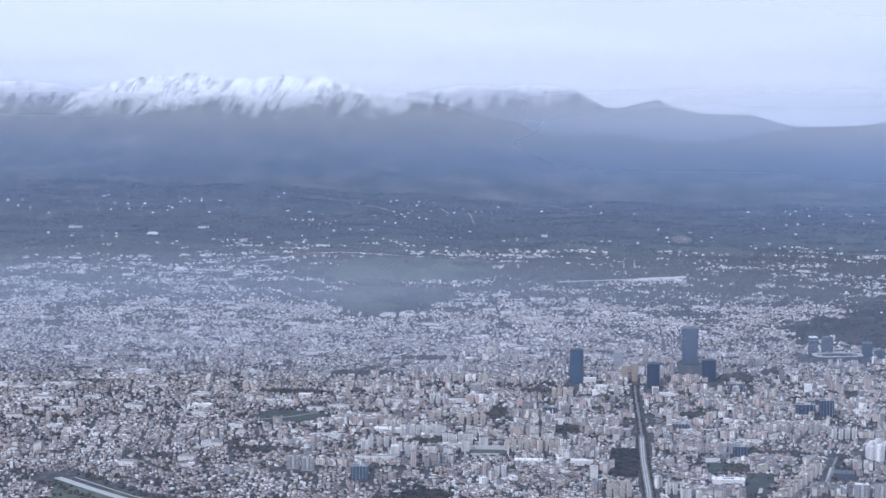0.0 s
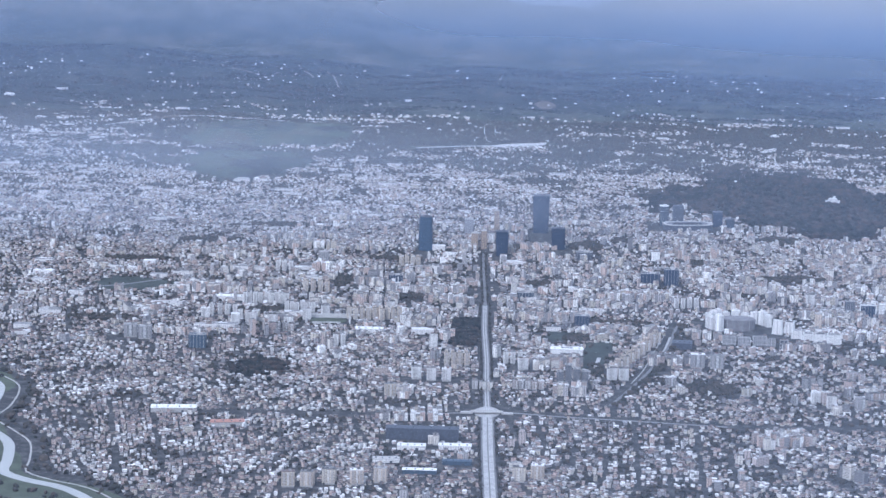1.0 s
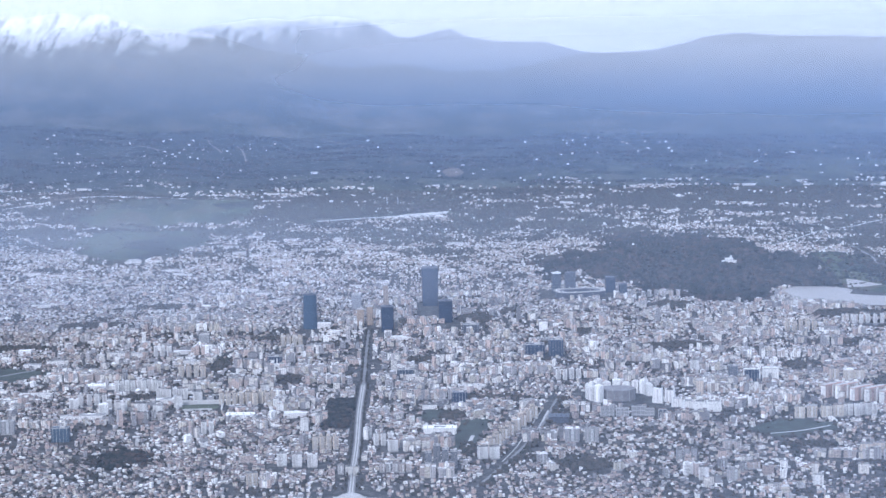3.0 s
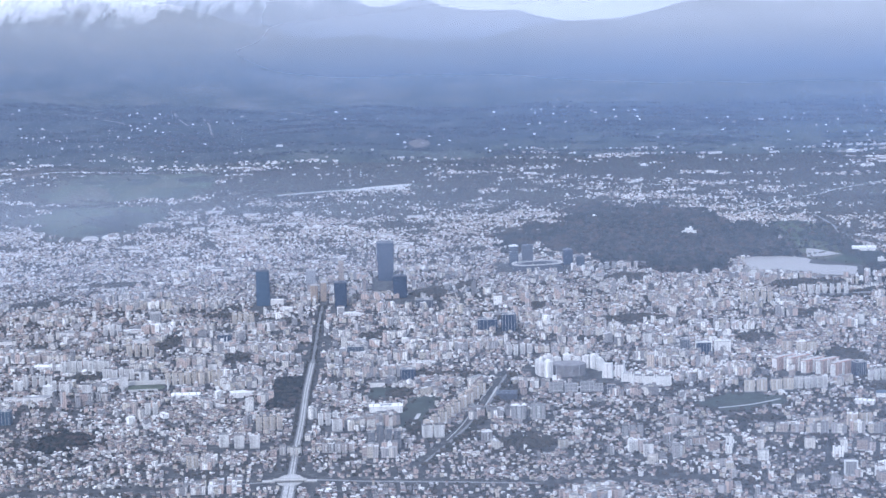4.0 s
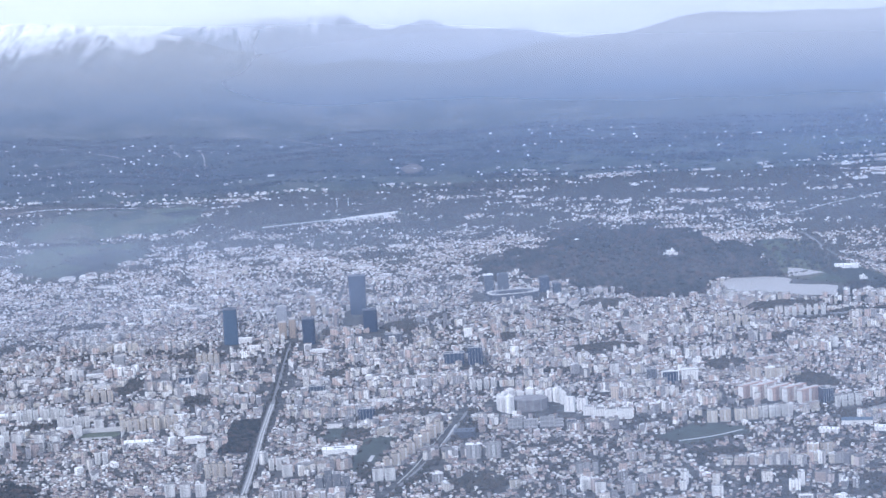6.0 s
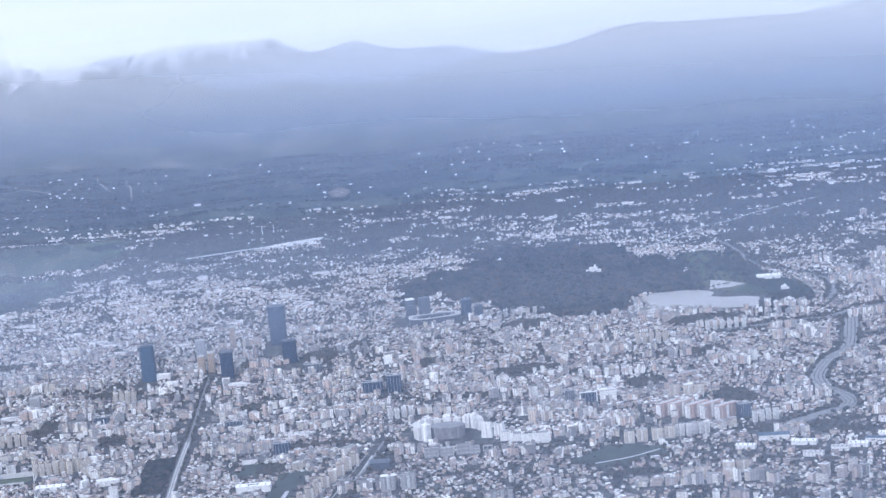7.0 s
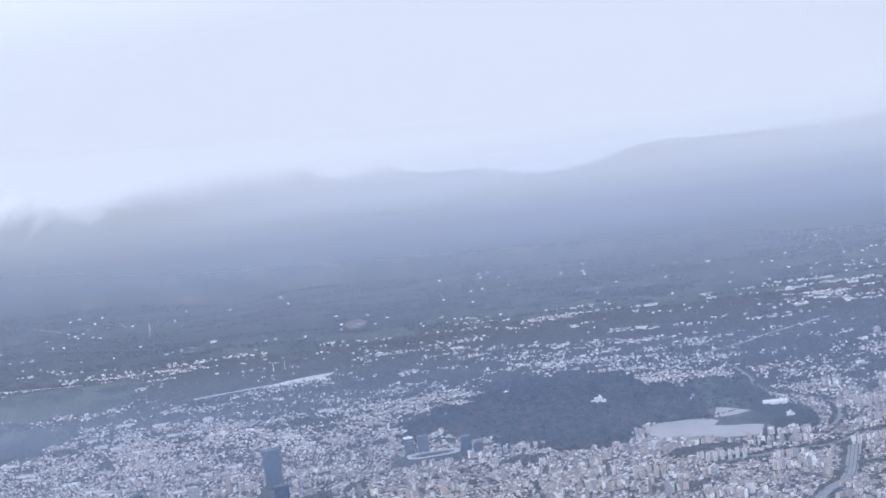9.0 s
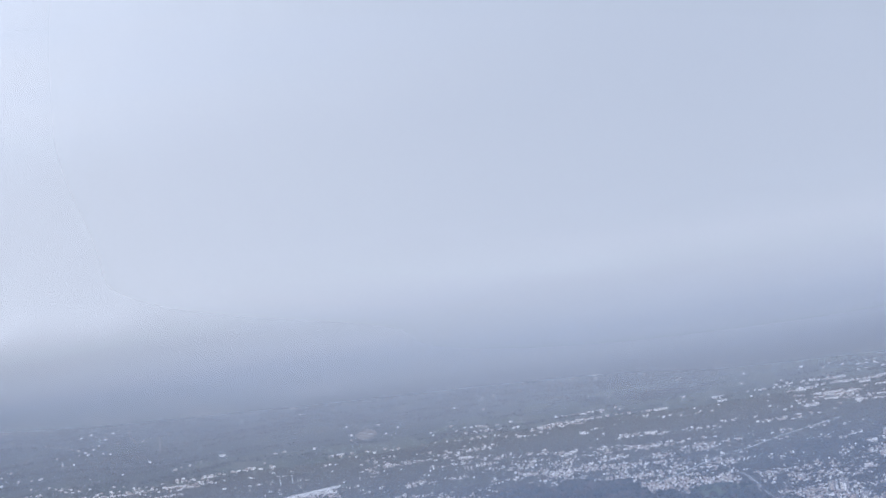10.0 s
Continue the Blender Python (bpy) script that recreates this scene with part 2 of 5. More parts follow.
def ground_mat():
    m, t, b = surface("valley_ground", 0.95, 0.1)
    g, s = world_place(t)
    both = maths(t, "ADD", maths(t, "MULTIPLY", parcels(t, 0.045), 0.45), maths(t, "MULTIPLY", grain(t, 0.012, 8, 0.65, stretch_by=(1, 0.5, 1)), 0.55))
    broad = ramp(t, [(0.25, (0.018, 0.024, 0.022)), (0.45, (0.034, 0.044, 0.036)), (0.6, (0.056, 0.064, 0.048)), (0.75, (0.068, 0.068, 0.056))], both)
    small = ramp(t, [(0.3, (0.6, 0.6, 0.6)), (0.7, (1.2, 1.2, 1.2))], grain(t, 0.12, 5, 0.7))
    country = mixed(t, broad.outputs[0], small.outputs[0], 1.0, "MULTIPLY")
    wooded = ramp(t, [(0.35, (0.012, 0.017, 0.018)), (0.55, (0.024, 0.030, 0.028)), (0.72, (0.060, 0.055, 0.046))], grain(t, 0.03, 7, 0.7, stretch_by=(1, 0.4, 1)))
    town = ramp(t, [(0.32, (0.026, 0.030, 0.032)), (0.5, (0.054, 0.054, 0.056)), (0.68, (0.125, 0.122, 0.12))], grain(t, 0.16, 6, 0.7))
    ragged = maths(t, "MULTIPLY", maths(t, "SUBTRACT", grain(t, 0.006, 5, 0.6), 0.5), 700)
    edge = maths(t, "ADD", s.outputs[1], ragged)
    inside_town = maths(t, "MULTIPLY", maths(t, "SUBTRACT", 1950, edge), 1 / 250, True)
    hills = maths(t, "MULTIPLY", maths(t, "SUBTRACT", maths(t, "SUBTRACT", edge, 2420), maths(t, "MULTIPLY", s.outputs[0], 0.35)), 1 / 120, True)
    country = mixed(t, country, wooded.outputs[0], hills)
    wire(t, mixed(t, country, town.outputs[0], inside_town), b.inputs["Base Color"])
    return m


def mountain_mat():
    """Winter woods on the slopes; snow with a ragged lower edge on the western and the rear crests."""
    m, t, b = surface("wooded_mountain", 0.95, 0.1)
    g, s = world_place(t)
    rough = grain(t, 0.01, 9, 0.68)
    wood = ramp(t, [(0.3, (0.020, 0.027, 0.024)), (0.5, (0.040, 0.046, 0.038)), (0.68, (0.090, 0.082, 0.070))], rough)
    streak = maths(t, "ADD", maths(t, "MULTIPLY", grain(t, 0.012, 4, 0.5), 0.3), maths(t, "MULTIPLY", grain(t, 0.06, 7, 0.75, stretch_by=(1.0, 0.12, 0.12)), 0.7))
    rear = node(t, "ShaderNodeMapRange", From_Min=3850.0, From_Max=4100.0, To_Min=0.0, To_Max=1.0)
    wire(t, s.outputs[1], rear.inputs[0])
    east = node(t, "ShaderNodeMapRange", From_Min=0.0, From_Max=200.0, To_Min=0.0, To_Max=400.0)
    wire(t, s.outputs[0], east.inputs[0])
    line = maths(t, "ADD", maths(t, "SUBTRACT", 117, maths(t, "MULTIPLY", rear.outputs[0], 22)), maths(t, "MULTIPLY", east.outputs[0], maths(t, "SUBTRACT", 1.0, rear.outputs[0])))
    level = maths(t, "ADD", s.outputs[2], maths(t, "MULTIPLY", maths(t, "SUBTRACT", streak, 0.5), 190))
    white = maths(t, "MULTIPLY", maths(t, "SUBTRACT", level, line), 1 / 30, True)
    bare = ramp(t, [(0.46, (0.08, 0.08, 0.08)), (0.62, (0.8, 0.8, 0.8))], grain(t, 0.06, 7, 0.75, stretch_by=(1, 0.12, 0.12))).outputs[0]
    snow = mixed(t, (0.84, 0.85, 0.88), (0.22, 0.22, 0.23), bare)
    wire(t, mixed(t, wood.outputs[0], snow, white), b.inputs["Base Color"])
    return m


def haze_mat(name, profile, colours, seed, side=1.0, x0=-700.0, x1=700.0, wisp=(0.0016, 0.0016, 0.006), spread=0.8):
    """A see-through sheet standing in for haze or cloud: mostly clear, scattering the sky's light.
    profile: (height, density); colours: (height, colour); side: how much denser it is at x1 than at x0."""
    m = bpy.data.materials.new(name)
    m.use_nodes = True
    t = m.node_tree
    t.nodes.clear()
    g, s = world_place(t)

    def by_height(stops):
        low, high = stops[0][0], stops[-1][0]
        r = node(t, "ShaderNodeMapRange", From_Min=float(low), From_Max=float(high))
        wire(t, s.outputs[2], r.inputs[0])
        n = ramp(t, [((z - low) / (high - low), c if isinstance(c, tuple) else (c, c, c)) for z, c in stops], r.outputs[0])
        n.color_ramp.interpolation = "EASE"
        return n.outputs[0]

    mp = t.nodes.new("ShaderNodeMapping")
    mp.inputs["Scale"].default_value, mp.inputs["Location"].default_value = wisp, (seed, seed * 2, 0)
    wire(t, g.outputs["Position"], mp.inputs["Vector"])
    wisps = node(t, "ShaderNodeTexNoise", Scale=1.0, Detail=3.0, Roughness=0.5)
    wire(t, mp.outputs[0], wisps.inputs["Vector"])
    across = node(t, "ShaderNodeMapRange", From_Min=x0, From_Max=x1, To_Min=2.0 - side, To_Max=side)
    across.interpolation_type = "SMOOTHSTEP"
    wire(t, s.outputs[0], across.inputs[0])
    uneven = maths(t, "ADD", maths(t, "MULTIPLY", wisps.outputs[0], spread), 1 - spread / 2)
    thick = maths(t, "MULTIPLY", maths(t, "MULTIPLY", by_height(profile), across.outputs[0]), uneven, True)
    front, behind = t.nodes.new("ShaderNodeBsdfDiffuse"), t.nodes.new("ShaderNodeBsdfTranslucent")
    colour = by_height(colours)
    wire(t, colour, front.inputs[0]), wire(t, colour, behind.inputs[0])
    half = t.nodes.new("ShaderNodeMixShader")
    wire(t, front.outputs[0], half.inputs[1]), wire(t, behind.outputs[0], half.inputs[2])
    clear = t.nodes.new("ShaderNodeBsdfTransparent")
    both = t.nodes.new("ShaderNodeMixShader")
    wire(t, thick, both.inputs[0]), wire(t, clear.outputs[0], both.inputs[1]), wire(t, half.outputs[0], both.inputs[2])
    wire(t, both.outputs[0], t.nodes.new("ShaderNodeOutputMaterial").inputs[0])
    return m


# ---- helpers for building ----


def part(name, bm, material, parent=None, label=""):
    mesh = bpy.data.meshes.new(name)
    bm.to_mesh(mesh)
    bm.free()
    mesh.materials.append(material)
    ob = new(name, mesh)
    if parent is not None:
        ob.parent = parent
    if label:
        ob["label"] = label
    return ob


def sheet(name, verts, faces, materials, index=None, smooth=False):
    mesh = bpy.data.meshes.new(name)
    mesh.from_pydata(verts, [], faces)
    for m in materials:
        mesh.materials.append(m)
    if index is not None:
        mesh.polygons.foreach_set("material_index", np.asarray(index, np.int32))
    if smooth:
        mesh.polygons.foreach_set("use_smooth", np.ones(len(mesh.polygons), bool))
    mesh.update()
    return new(name, mesh)


def thing(name, x, y, z, turn, label, category, group=""):
    ob = new(name)
    ob.matrix_basis = pose(x, y, z, 0, 0, turn)
    return tagged(ob, label, category, group)


def box(bm, x, y, z, w, d, h, turn=0.0, taper=1.0):
    """A block that stands on z, w across, d deep; taper scales its top."""
    made = bmesh.ops.create_cube(bm, size=1.0)["verts"]
    m = pose(x, y, z + h / 2, 0, 0, turn) @ Matrix.Diagonal((w, d, h, 1))
    for v in made:
        k = taper if v.co.z > 0 else 1.0
        v.co = m @ Vector((v.co.x * k, v.co.y * k, v.co.z))
    return made


def block(name, parent, material, x, y, z, w, d, h, turn=0.0, taper=1.0, bevel=0.0, label=""):
    bm = bmesh.new()
    box(bm, x, y, z, w, d, h, turn, taper)
    if bevel:
        bmesh.ops.bevel(bm, geom=bm.edges[:], offset=bevel, segments=1, affect="EDGES", profile=0.5)
    return part(name, bm, material, parent, label)


def prism(bm, ring, z0, z1, grow=1.0):
    """A closed column over a ring of (x, y); grow scales its top."""
    low = [bm.verts.new((x, y, z0)) for x, y in ring]
    top = [bm.verts.new((x * grow, y * grow, z1)) for x, y in ring]
    n = len(ring)
    for i in range(n):
        bm.faces.new((low[i], low[(i + 1) % n], top[(i + 1) % n], top[i]))
    bm.faces.new(top)
    bm.faces.new(low[::-1])


def oval(w, d, n=20, power=2.6):
    out = []
    for i in range(n):
        c, s = math.cos(2 * math.pi * i / n), math.sin(2 * math.pi * i / n)
        out.append((w / 2 * math.copysign(abs(c) ** (2 / power), c), d / 2 * math.copysign(abs(s) ** (2 / power), s)))
    return out


def inside(x, y, poly):
    x, y = np.asarray(x, float), np.asarray(y, float)
    hit = np.zeros(x.shape, bool)
    for (x0, y0), (x1, y1) in zip(poly, poly[1:] + poly[:1]):
        cross = ((y0 > y) != (y1 > y)) & (x < (x1 - x0) * (y - y0) / (y1 - y0 + 1e-9) + x0)
        hit ^= cross
    return hit


def off_line(x, y, line):
    """Distance from points to a line of points."""
    best = np.full(np.shape(x), 1e9)
    for (x0, y0), (x1, y1) in zip(line, line[1:]):
        dx, dy = x1 - x0, y1 - y0
        k = np.clip(((x - x0) * dx + (y - y0) * dy) / (dx * dx + dy * dy), 0, 1)
        best = np.minimum(best, np.hypot(x - x0 - k * dx, y - y0 - k * dy))
    return best


def smooth_line(points, step=6.0):
    pts = [Vector((*p, 0)) for p in points]
    out = []
    for i in range(len(pts) - 1):
        a, b, c, d = pts[max(i - 1, 0)], pts[i], pts[i + 1], pts[min(i + 2, len(pts) - 1)]
        n = max(2, int((c - b).length / step))
        for k in range(n):
            u = k / n
            out.append(0.5 * ((2 * b) + (c - a) * u + (2 * a - 5 * b + 4 * c - d) * u * u + (3 * b - a - 3 * c + d) * u ** 3))
    out.append(pts[-1])
    return [(p.x, p.y) for p in out]


def fbm(x, y, size, octaves=4):
    return noise.fractal(Vector((x / size, y / size, 0.37)), 0.9, 2.0, octaves, noise_basis="PERLIN_ORIGINAL")


def ease(v, a, b):
    k = np.clip((np.asarray(v, float) - a) / (b - a), 0, 1)
    return k * k * (3 - 2 * k)


def lift(x, y):
    """The ground's height: flat valley, the park's hill, foothills beyond."""
    x, y = np.asarray(x, float), np.asarray(y, float)
    z = 6 * np.exp(-(((x - 225) / 75) ** 2 + ((y - 1760) / 110) ** 2))
    z = z + 5 * ease(y, 1900, 2300) * (np.sin(x / 61 + y / 97) * np.sin(y / 83 - x / 140)) * ease(-x, -300, 0)
    z = z + 24 * ease(y, 2280, 3100) * ease(-x, 120, 620) - 6 * ease(y, 2000, 2600) * ease(x, 250, 600)
    return z


# ---- ground ----
LAKE = [(298, 1603), (310, 1617), (333, 1617.5), (349, 1607), (352, 1598), (346.8, 1582), (359, 1573), (371, 1570), (380, 1562), (373, 1525), (309, 1543), (300.5, 1568)]
LAKE_ARM = [(350.5, 1612), (357, 1652.5), (364, 1648), (379.5, 1623), (366, 1615)]
RIVER = [(-330, 1110), (-286, 1068), (-270, 1056), (-249, 1032), (-242, 1012), (-239, 981), (-240, 959), (-226, 938), (-213, 917), (-206, 888), (-203, 870), (-189, 858), (-170, 847), (-150, 820), (-140, 780)]
BOULEVARD = [(-11, 1456), (-10, 1410), (-6.5, 1314), (-5, 1266), (-3.5, 1200), (-2, 1160), (0, 1110), (1.5, 1050), (3, 1005), (5.2, 930), (8, 856), (11, 760)]
DIAGONAL = [(112, 1225), (108, 1203), (103, 1167), (93, 1120), (80, 1071), (64, 1020)]
CROSS = [(-140, 985), (-42, 990), (8, 1000), (41, 995), (69, 992), (120, 985), (200, 990)]
RING = [(424, 1455), (403, 1361), (386, 1331), (372, 1296), (367, 1274), (367, 1249), (371.6, 1230), (372.5, 1211), (365, 1196), (356, 1191), (332, 1173), (313, 1160)]
HIGHWAY = [(395, 1840), (399, 1787), (399, 1738), (402, 1704), (413, 1683), (432, 1640), (440, 1608), (434, 1559), (424, 1530)]
FAR_ROAD = [(520, 2080), (451, 2012), (421, 1974), (385, 1943), (354, 1892), (323, 1844)]
AVENUE = [(540, 1540), (472, 1498), (433, 1476), (409, 1459), (398, 1459), (340, 1450)]
HILL_LANE = [(-95, 2060), (-55, 2078), (-20, 2093), (8, 2107), (34, 2122)]
FIELD_LANE = [(-440, 2205), (-401, 2229), (-365, 2261), (-320, 2282), (-250, 2310)]
PARK = [(101, 1721), (128, 1745), (157, 1800), (193, 1905), (230, 1931), (280, 1912), (316, 1816), (346, 1723), (345, 1655), (333, 1618), (303, 1612), (290, 1590), (277, 1560), (252, 1552), (221, 1582), (193, 1612), (164, 1655)]
FIELDS = [[(-342, 2181), (-286, 2274), (-207, 2315), (-165, 2262), (-165, 2101), (-257, 2040), (-344, 2077)],
          [(-318, 1919), (-299, 2011), (-220, 2021), (-186, 1958), (-197, 1854), (-236, 1791), (-281, 1823)],
          [(-262, 1310), (-244, 1333), (-203, 1318), (-215, 1296), (-246, 1283)],
          [(209, 1134), (223, 1152), (240, 1160), (262, 1150), (260, 1133), (244, 1126), (226, 1117)],
          [(56, 1168), (74, 1168), (69, 1138), (61, 1100), (54, 1085), (50, 1122)],
          [(345, 1790), (372, 1806), (395, 1772), (397, 1706), (410, 1640), (421, 1600), (418, 1548), (395, 1532), (373, 1519), (388, 1565), (350, 1620)],
          [(28, 1166), (46, 1170), (52, 1191), (36, 1197)],
          [(-330, 1100), (-262, 1062), (-240, 1015), (-268, 960), (-300, 980)],
          [(-230, 960), (-205, 900), (-195, 868), (-160, 850), (-150, 830), (-240, 830), (-262, 900)]]
ground_stuff = ground_mat()


def build_ground():
    xs = np.concatenate([np.arange(-4200, -800, 100), np.arange(-800, 800, 20), np.arange(800, 4201, 100)])
    ys = np.concatenate([np.arange(-1500, 700, 100), np.arange(700, 3000, 20), np.arange(3000, 4901, 50)])
    gx, gy = np.meshgrid(xs, ys)
    gz = lift(gx, gy)
    n, m = gx.shape
    verts = np.stack([gx, gy, gz], -1).reshape(-1, 3)
    i = np.arange(n * m).reshape(n, m)
    faces = np.stack([i[:-1, :-1], i[:-1, 1:], i[1:, 1:], i[1:, :-1]], -1).reshape(-1, 4)
    ob = sheet("ground", verts.tolist(), faces.tolist(), [ground_stuff], smooth=True)
    tagged(ob, "wide valley floor of fields, scrub and built-up land", "ground", kind="structure")


def ribbon(name, line, width, material, label, category, height=0.12, widths=None):
    pts = smooth_line(line)
    verts, faces = [], []
    for k, (x, y) in enumerate(pts):
        a, b = pts[max(k - 1, 0)], pts[min(k + 1, len(pts) - 1)]
        dx, dy = b[0] - a[0], b[1] - a[1]
        n = math.hypot(dx, dy)
        w = (widths(y) if widths else width) / 2
        z = float(lift(x, y))
        for sgn, dz in ((-1, -0.3), (-1, height), (1, height), (1, -0.3)):
            verts.append((x - dy / n * w * sgn, y + dx / n * w * sgn, z + dz))
        if k:
            o = 4 * k
            faces += [(o - 4 + j, o - 3 + j, o + 1 + j, o + j) for j in range(3)]
    return tagged(sheet(name, verts, faces, [material]), label, category, kind="structure")


def pool(name, poly, material, z, label, category, depth=0.6, uneven=0.0, straight=False):
    bm = bmesh.new()
    ring = list(poly) if straight else smooth_line(poly + poly[:1], 4.0)[:-1]
    if uneven:
        ring = [(x + uneven * fbm(x + 500, y, 30, 4), y + uneven * fbm(x, y + 900, 30, 4)) for x, y in ring]
    low = [bm.verts.new((x, y, float(lift(x, y)) + z - depth)) for x, y in ring]
    top = [bm.verts.new((x, y, float(lift(x, y)) + z)) for x, y in ring]
    for i in range(len(ring)):
        j = (i + 1) % len(ring)
        bm.faces.new((low[i], low[j], top[j], top[i]))
    bm.faces.new(top)
    bmesh.ops.triangulate(bm, faces=[f for f in bm.faces if len(f.verts) > 4])
    bmesh.ops.recalc_face_normals(bm, faces=bm.faces[:])
    return tagged(part(name, bm, material), label, category, kind="structure")


build_ground()
for k, poly in enumerate(FIELDS):
    pool("field", poly, bank_grass if k > 6 else grass if k < 2 or k == 5 else wet_grass, 0.10, "open dull green winter grassland between built-up areas", "field", 0.6, 30.0 if k < 2 else 4.0)
pool("field", [(-405, 2273), (-398, 2324), (-374, 2302), (-369, 2230), (-388, 2215)], soil, 0.3, "bare brown ploughed field at the foot of the hills", "field")
pool("field", [(21, 2562), (35, 2593), (49, 2551), (34, 2513)], soil, 0.3, "bare brown ploughed field on the plain", "field")
pool("lake", LAKE, lake_water, 0.42, "pale calm lake below the wooded park hill", "lake", straight=True)
pool("lake", LAKE_ARM, lake_water, 0.42, "pale upper arm of the park lake behind a spit", "lake", straight=True)
ribbon("river", [(x - 1.5, y) for x, y in RIVER], 5.0, river_water, "pale silty river winding between grassy banks", "river", 0.22)
ribbon("riverbank", [(x + 8, y + 2) for x, y in RIVER], 0.9, gravel, "gravel track on the riverbank", "riverbank", 0.18)
ribbon("road", BOULEVARD, 9, road_stuff, "long straight boulevard of worn asphalt", "road", 0.14, lambda y: 2.0 if y > 1270 else 3.8 + (2.6 if y < 1010 else 0))
ribbon("road", BOULEVARD[3:], 3, pale_road, "pale freshly paved middle strip of the boulevard", "road", 0.20, lambda y: 2.1 if y > 1010 else 4.8)
ribbon("road", DIAGONAL, 1.6, road_stuff, "grey diagonal road beside a row of tan blocks", "road")
ribbon("road", [(105, 1190), (98, 1145), (88, 1090), (79, 1056), (70, 1025)], 1.3, pale_road, "pale sidings beside the diagonal road", "road")
ribbon("road", [(101, 1190), (93, 1146), (85, 1102), (77, 1070)], 0.6, gravel, "thin pale track between road and sidings", "road")
# dark median line, a bare asphalt ribbon added over the pale paving
ribbon("road", BOULEVARD[3:], 0.5, road_stuff, "thin dark line along the boulevard's middle", "road", 0.25)
ribbon("road", CROSS[1:-1], 1.8, carriageway, "pale cross street over the boulevard", "road", 0.17)


def beside(line, gap):
    """A line that runs beside another."""
    pts = smooth_line(line, 10.0)
    out = []
    for k, (x, y) in enumerate(pts):
        a, b = pts[max(k - 1, 0)], pts[min(k + 1, len(pts) - 1)]
        n = math.hypot(b[0] - a[0], b[1] - a[1])
        out.append((x - (b[1] - a[1]) / n * gap, y + (b[0] - a[0]) / n * gap))
    return out


for gap, wide in ((-3.4, 2.0), (-0.9, 2.0), (1.5, 2.0), (4.0, 1.6)):
    ribbon("road", beside(RING, gap), wide, carriageway, "curving grey carriageway of the ring road", "road")
ribbon("road", [(309, 1262), (311.4, 1256), (313.6, 1233), (315.5, 1218), (313, 1203)], 1.5, pale_road, "pale lane curving round dark trees", "road")
ribbon("road", HIGHWAY, 3.6, road_stuff, "grey curving highway past the lake", "road")
ribbon("road", FAR_ROAD, 2.6, pale_road, "far straight pale road through the suburbs", "road")
ribbon("road", AVENUE, 12, road_stuff, "broad dark tree-lined avenue", "road")
ribbon("road", HILL_LANE, 6, pale_road, "pale lane on the low hills", "road")
pool("yard", [(-30, 2076), (29, 2084), (36, 2130), (12, 2116), (-10, 2100)], concrete_strip, 0.9, "pale open yard on the low hills", "yard", 1.4, straight=True)
ribbon("road", [(-380, 1275), (-276, 1290), (-243, 1302), (-211, 1330), (-170, 1345)], 3, road_stuff, "straight grey road across open grass", "road")
ribbon("road", [(52, 1070), (58, 1098), (62, 1130)], 2.2, pale_road, "short pale lane beside the white-roofed hall", "road")
ribbon("road", [(50, 1068), (52, 1046), (60, 1032)], 1.8, pale_road, "short pale lane beside the white-roofed hall", "road")
ribbon("road", [(-93, 962), (-86, 937), (-84, 902), (-88, 873)], 1.6, pale_road, "narrow bending lane among low houses", "road")
ribbon("road", [(222, 1126), (238, 1131), (250, 1138), (258, 1144)], 1.4, pale_road, "thin footpath across the grass", "road", 0.2)
for lane in ([(-272, 2898), (-250, 2790), (-232, 2674)], [(-319, 2962), (-300, 2850), (-274, 2756)], [(-393, 2810), (-368, 2780), (-345, 2741)], [(-161, 3001), (-120, 2930), (-83, 2866)], [(228, 3120), (231, 3060)], [(236, 3095), (256, 3085), (271, 3077)]):
    ribbon("track", lane, 2.0, eroded, "pale eroded track on the wooded foothills", "track", 0.4)
ribbon("road", FIELD_LANE, 9, pale_road, "pale lane along the edge of the fields", "road")

# ---- mountains ----
CREST_SNOW = [(-2300, 120), (-1500, 135), (-1170, 122), (-1108, 115), (-1066, 117), (-1014, 146), (-962, 161), (-910, 171), (-839, 174), (-757, 172), (-686, 170), (-645, 175), (-595, 170), (-544, 164), (-504, 151), (-454, 143), (-394, 132), (-354, 120), (-304, 108), (-254, 97), (-219, 84), (-155, 66), (-60, 45), (100, 20), (200, 0)]
CREST_BACK = [(-2600, 120), (-1507, 134), (-1440, 143), (-1373, 135), (-1307, 125), (-1200, 100), (-900, 80), (-650, 85), (-574, 110), (-510, 126), (-460, 130), (-410, 137), (-347, 131), (-297, 137), (-240, 139), (-184, 128), (-147, 111), (-109, 89), (-72, 87), (-35, 98), (8, 106), (52, 86), (114, 75), (212, 74), (273, 57), (335, 43), (408, 41), (502, 60), (800, 70), (1500, 60), (2600, 40)]
CREST_WOOD = [(-700, 40), (-464, 60), (-338, 71), (-225, 73), (-160, 68), (-80, 72), (-6, 60), (90, 56), (210, 50), (350, 56), (480, 40), (700, 25), (1000, 10)]
CREST_EAST = [(60, 0), (124, 50), (230, 72), (335, 77), (388, 81), (442, 93), (495, 105), (548, 109), (653, 105), (705, 104), (809, 98), (914, 104), (1037, 118), (1300, 130), (1800, 110), (2600, 60)]


